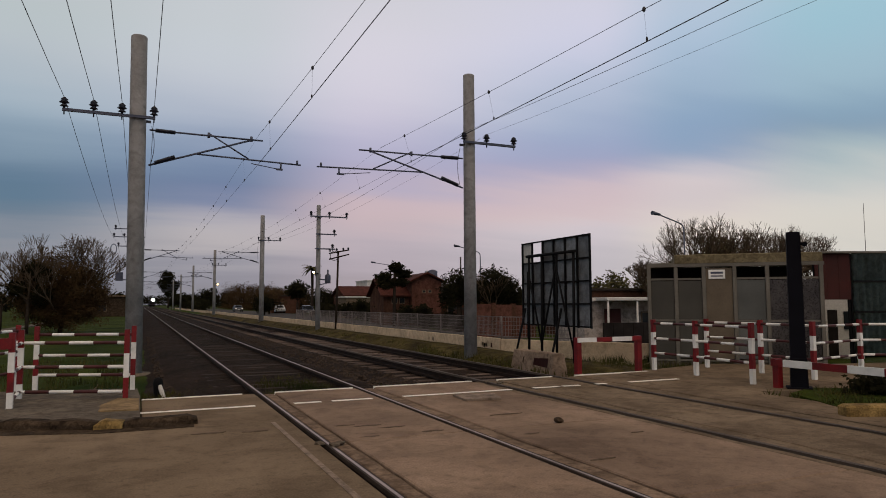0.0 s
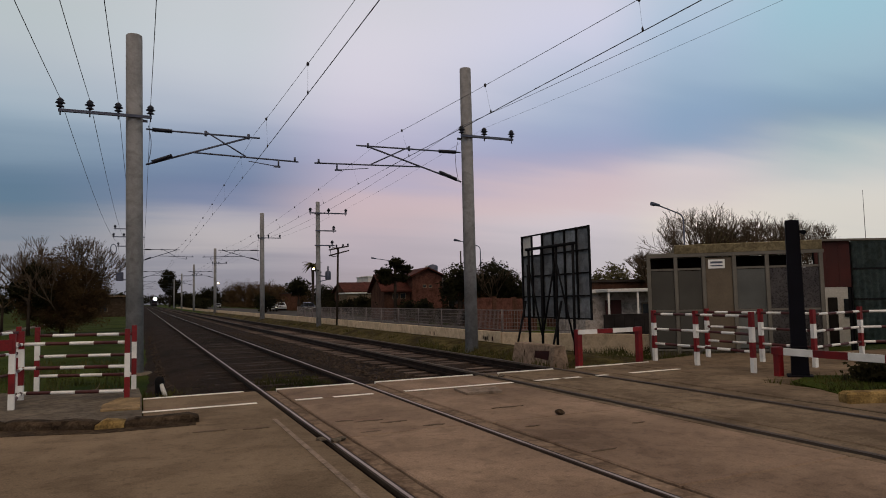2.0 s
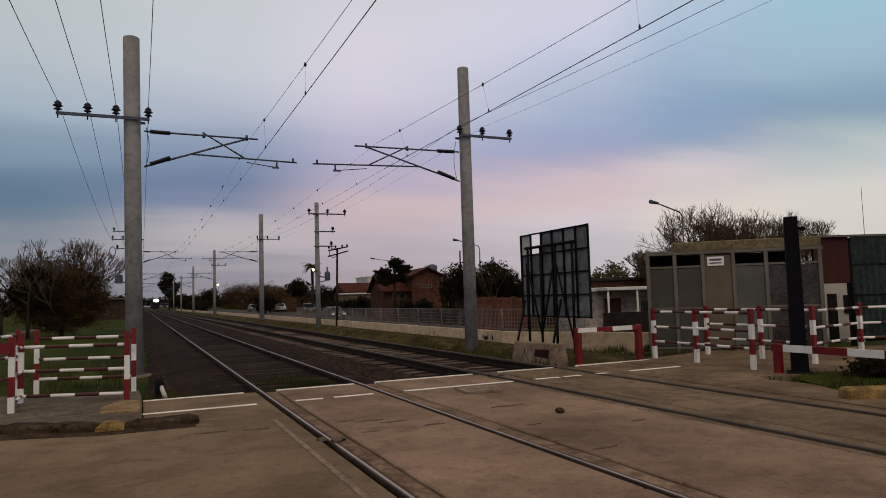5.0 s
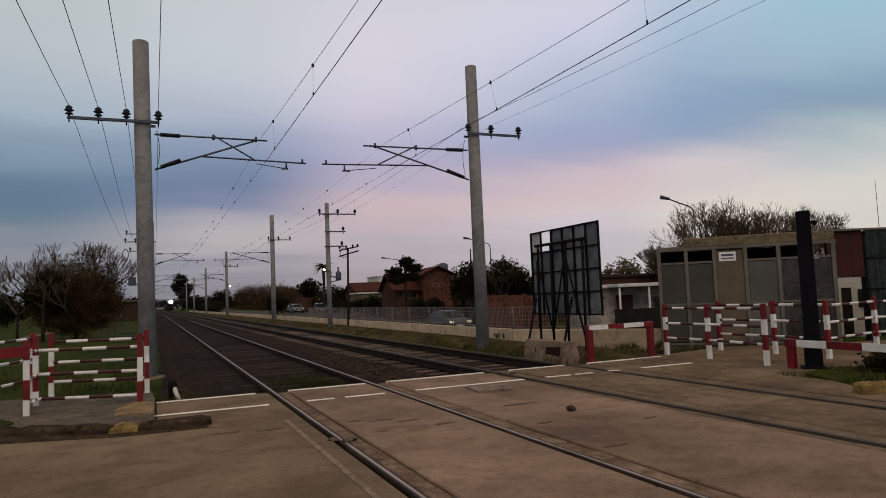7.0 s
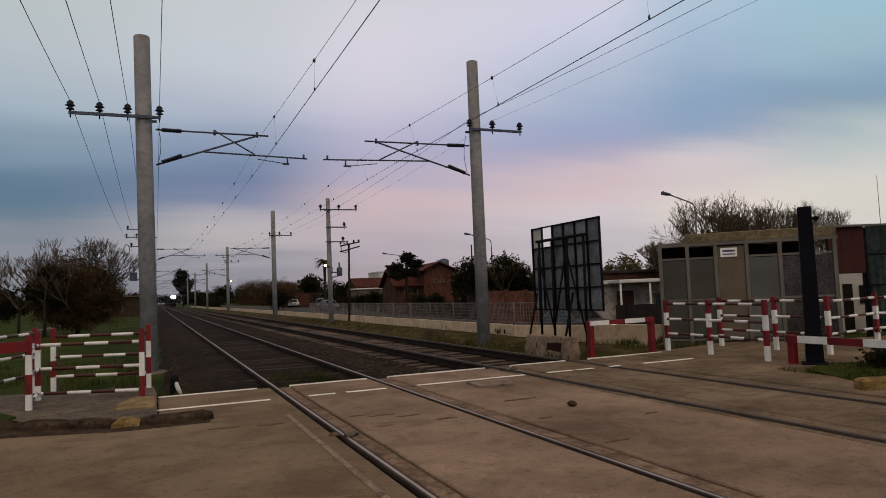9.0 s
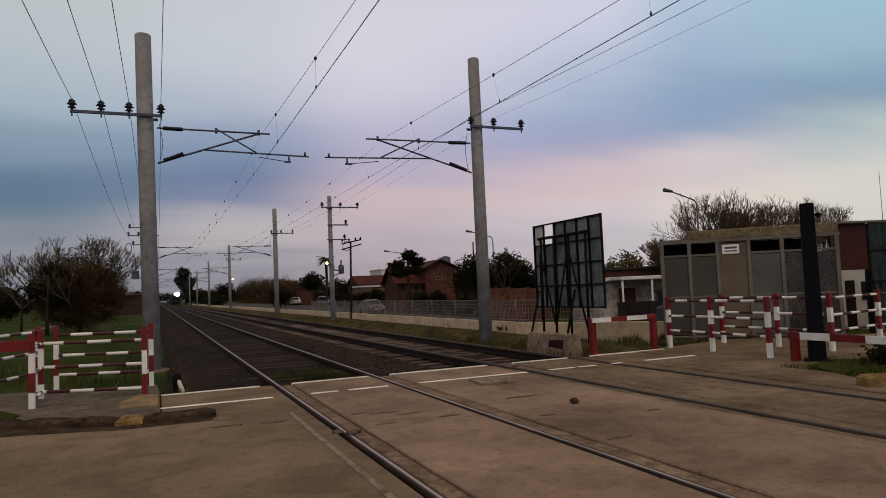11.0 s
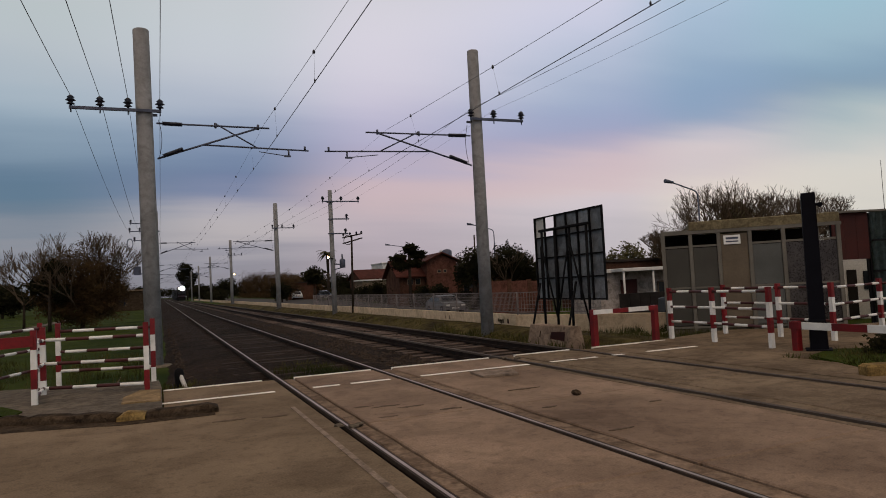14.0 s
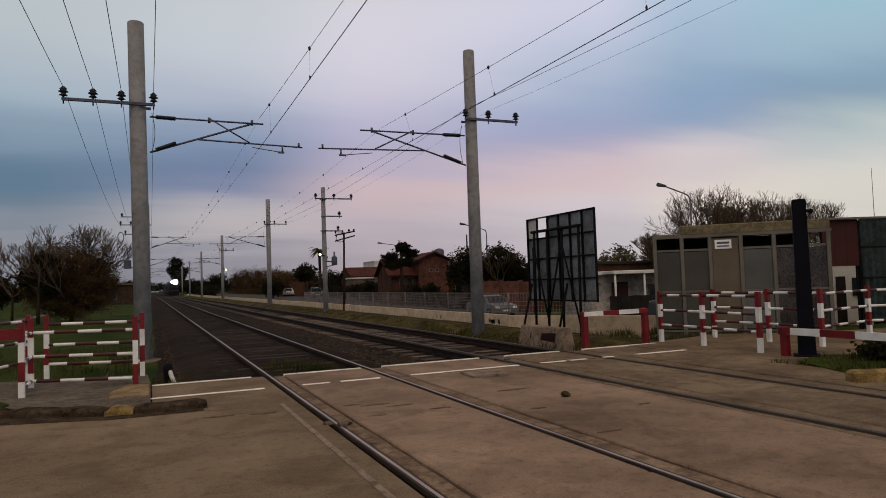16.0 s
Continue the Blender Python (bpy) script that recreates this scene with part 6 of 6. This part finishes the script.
# ---- train ----
def build_train():
    t = thing("train", "dark approaching diesel train with a glaring roof headlight", "train")
    bm = bmesh.new()
    # locomotive nose and body: section rings along y (front at y = 0)
    sec = [(-1.42, 0.95), (-1.45, 2.0), (-1.40, 3.0), (-1.05, 3.75), (-0.4, 3.98), (0.4, 3.98), (1.05, 3.75), (1.40, 3.0), (1.45, 2.0), (1.42, 0.95)]
    rings = []
    for y, k, cut in ((0.0, 0.86, 0.90), (0.5, 0.96, 0.97), (1.2, 1, 1), (17, 1, 1)):
        rings.append([bm.verts.new((x * k, y, 0.95 + (z - 0.95) * cut)) for x, z in sec])
    for a, b in zip(rings, rings[1:]):
        for i in range(len(sec) - 1):
            bm.faces.new((a[i], a[i + 1], b[i + 1], b[i]))
        bm.faces.new((a[-1], a[0], b[0], b[-1]))
    bm.faces.new(rings[0])
    bm.faces.new(rings[-1][::-1])
    bmesh.ops.recalc_face_normals(bm, faces=bm.faces)
    part("body", bm, M["train_dark"], t)
    bm = bmesh.new()
    bbox(bm, -1.2, -0.03, 1.3, 1.2, 0.02, 1.75, 0.01)
    part("front_band", bm, M["train_plum"], t, "plum band across the nose")
    for s in (-1, 1):
        bm = bmesh.new()
        bbox(bm, s * 0.62 - 0.42, -0.03, 2.35, s * 0.62 + 0.42, 0.02, 2.95, 0.01)
        part("windscreen", bm, M["window"], t)
        bm = bmesh.new()
        tube(bm, (s * 1.0, -0.06, 1.5), (s * 1.0, 0.0, 1.5), 0.1, n=12)
        part("marker_lamp", bm, M["galv"], t)
    bm = bmesh.new()
    tube(bm, (0.1, -0.12, 4.05), (0.1, 1.5, 4.05), 0.42, n=18)
    hous = part("lamp_housing", bm, M["black"], t)
    # glowing disc wider than the housing: lamp and its wedge of glare in one shape
    bm = bmesh.new()
    tube(bm, (0.1, -0.15, 4.1), (0.1, -0.121, 4.1), 1.0, 1.0, n=18)
    for v in bm.verts:
        v.co.z = 4.1 + (v.co.z - 4.1) * (0.58 + 0.3 * (v.co.x - 0.1))
    part("headlight", bm, M["headlight"], hous, "white headlight with its glare built into an oversized disc")
    bm = bmesh.new()
    bbox(bm, -1.35, -0.25, 0.25, 1.35, 0.3, 0.95, 0.05)
    part("buffer_beam", bm, M["black"], t)
    for yb in (3.5, 13.5):
        for yy in (-1.0, 1.0):
            for s in (-1, 1):
                bm = bmesh.new()
                tube(bm, (s * 0.80, yb + yy, 0.5), (s * 0.94, yb + yy, 0.5), 0.5, n=20)
                part("wheel", bm, M["rust"], t)
        bm = bmesh.new()
        bbox(bm, -1.15, yb - 1.8, 0.35, 1.15, yb + 1.8, 0.9, 0.05)
        part("bogie", bm, M["black"], t)
    for k in range(4):
        y0 = 18 + k * 22
        bm = bmesh.new()
        bbox(bm, -1.4, y0, 0.9, 1.4, y0 + 21, 3.8, 0.25)
        co = part("coach", bm, M["train_dark"], t, "following coach")
        bm = bmesh.new()
        bbox(bm, -1.2, y0 + 1.5, 0.3, 1.2, y0 + 19.5, 0.9, 0.05)
        part("underframe", bm, M["black"], co)
        for s in (-1, 1):
            bm = bmesh.new()
            box(bm, s * 1.405 - 0.004, y0 + 1.5, 2.0, s * 1.405 + 0.004, y0 + 19.5, 2.8)
            part("window_band", bm, M["window"], co)
    return t


TRAIN = build_train()


# ---- small things on the ground ----
def build_small():
    s = thing("marker_stub", "short leaning white pipe stub in a dark collar", "marker post", Matrix.Translation((0.33, 13.2, -0.24)))
    bm = bmesh.new()
    tube(bm, (0.09, -0.2, -0.04), (-0.03, 0.0, 0.3), 0.038, n=10)
    part("pipe", bm, M["render_white"], s)
    bm = bmesh.new()
    lathe(bm, -0.04, 0.02, [(0.05, -0.15), (0.07, 0.12), (0.085, 0.3), (0.07, 0.37), (0.02, 0.4)], 12)
    part("collar", bm, M["black"], s)
    st = thing("loose_stone", "loose brown stone lying on the deck", "stone", Matrix.Translation((4.65, 7.1, 0.03)))
    bm = bmesh.new()
    bmesh.ops.create_icosphere(bm, subdivisions=2, radius=0.06)
    for v in bm.verts:
        v.co *= 1 + 0.35 * noise.noise(v.co * 18)
        v.co.z *= 0.6
    part("stone", bm, M["kerb"], st)
    rnd = random.Random(90)
    for x, y in ((1.82, 6.95), (1.9, 7.0), (1.7, 7.08), (5.9, 10.9), (6.0, 11.0), (5.8, 11.2)):
        d = thing("rubble", "small broken piece of pale concrete", "rubble", Matrix.Translation((x, y, 0.012)), "broken concrete bits")
        bm = bmesh.new()
        bmesh.ops.create_icosphere(bm, subdivisions=1, radius=0.05)
        for v in bm.verts:
            v.co = Vector((v.co.x * rnd.uniform(0.7, 1.6), v.co.y * rnd.uniform(0.6, 1.2), v.co.z * 0.5))
        part("chip", bm, M["pale"], d)
    f = thing("pole_footing", "round pale concrete footing at the pole base", "footing", Matrix.Translation((-0.15, 18.7, -0.42)))
    bm = bmesh.new()
    lathe(bm, 0, 0, [(0.42, -0.2), (0.42, 0.14), (0.38, 0.18)], 20)
    part("footing", bm, M["pale"], f)
    p = thing("garden_path", "pale narrow path across the grass", "path", kind="structure")
    bm = bmesh.new()
    extrude_poly(bm, [(-9.2, 38), (-8.5, 38), (-7.6, 75), (-8.4, 75)], -0.4, -0.22)
    part("paving", bm, M["pale"], p)
    q = thing("plastic_scrap", "bent pale strip of plastic lying on the grass", "litter", Matrix.Translation((-0.86, 14.2, -0.27)))
    bm = bmesh.new()
    prev = None
    for j in range(9):
        u = j / 8
        c = Vector((-0.16 + 0.3 * u + 0.02 * math.sin(9 * u), 0.05 * math.sin(3 * u), 0.02 + 0.22 * u ** 2.5))
        row = [bm.verts.new(c + Vector((0.0, e, f))) for e, f in ((-0.05, 0.0), (-0.05, 0.025), (0.05, 0.03), (0.05, 0.005))]
        if prev:
            for i in range(4):
                bm.faces.new((prev[i], prev[(i + 1) % 4], row[(i + 1) % 4], row[i])).smooth = True
        else:
            bm.faces.new(row)
        prev = row
    bm.faces.new(prev[::-1])
    bmesh.ops.recalc_face_normals(bm, faces=bm.faces)
    part("strip", bm, M["render_cream"], q)


build_small()


# ---- what moves ----
def motions():
    # the train comes on the second track
    rows = ((0, 435.0), (2, 407.0), (4, 379.0), (6.5, 343.0), (8, 322.0), (9, 309.0), (11.5, 276.0), (12.5, 263.5), (14.5, 239.0), (16, 221.0))
    walk(TRAIN, [(t, pose(6.705, y, 0)) for t, y in rows])
    walk(CAR_A, [(t, pose(x, y, street(y, x))) for t, x, y in ((0, 19.00, 150.0), (1.5, 19.00, 120.0), (3, 19.00, 98.0), (4, 19.00, 86.0), (5, 19.00, 72.0), (6, 19.00, 58.0), (6.5, 19.00, 51.0), (7, 18.57, 43.0), (7.6, 18.04, 34.8), (8, 18.00, 31.5), (8.5, 18.00, 28.6), (9, 18.00, 26.9), (9.5, 18.00, 24.8), (10.2, 18.00, 20.8), (10.9, 18.00, 18.4), (16, 18.00, 18.4))])
    walk(CAR_B, [(t, pose(20.4, y, street(y, 20.4))) for t, y in ((0, 262.0), (3, 184.0), (6, 121.0), (9, 85.8), (11.5, 64.4), (12.5, 58.3), (13.5, 51.7), (14, 48.7), (15, 43.8), (16, 39.5))])


motions()
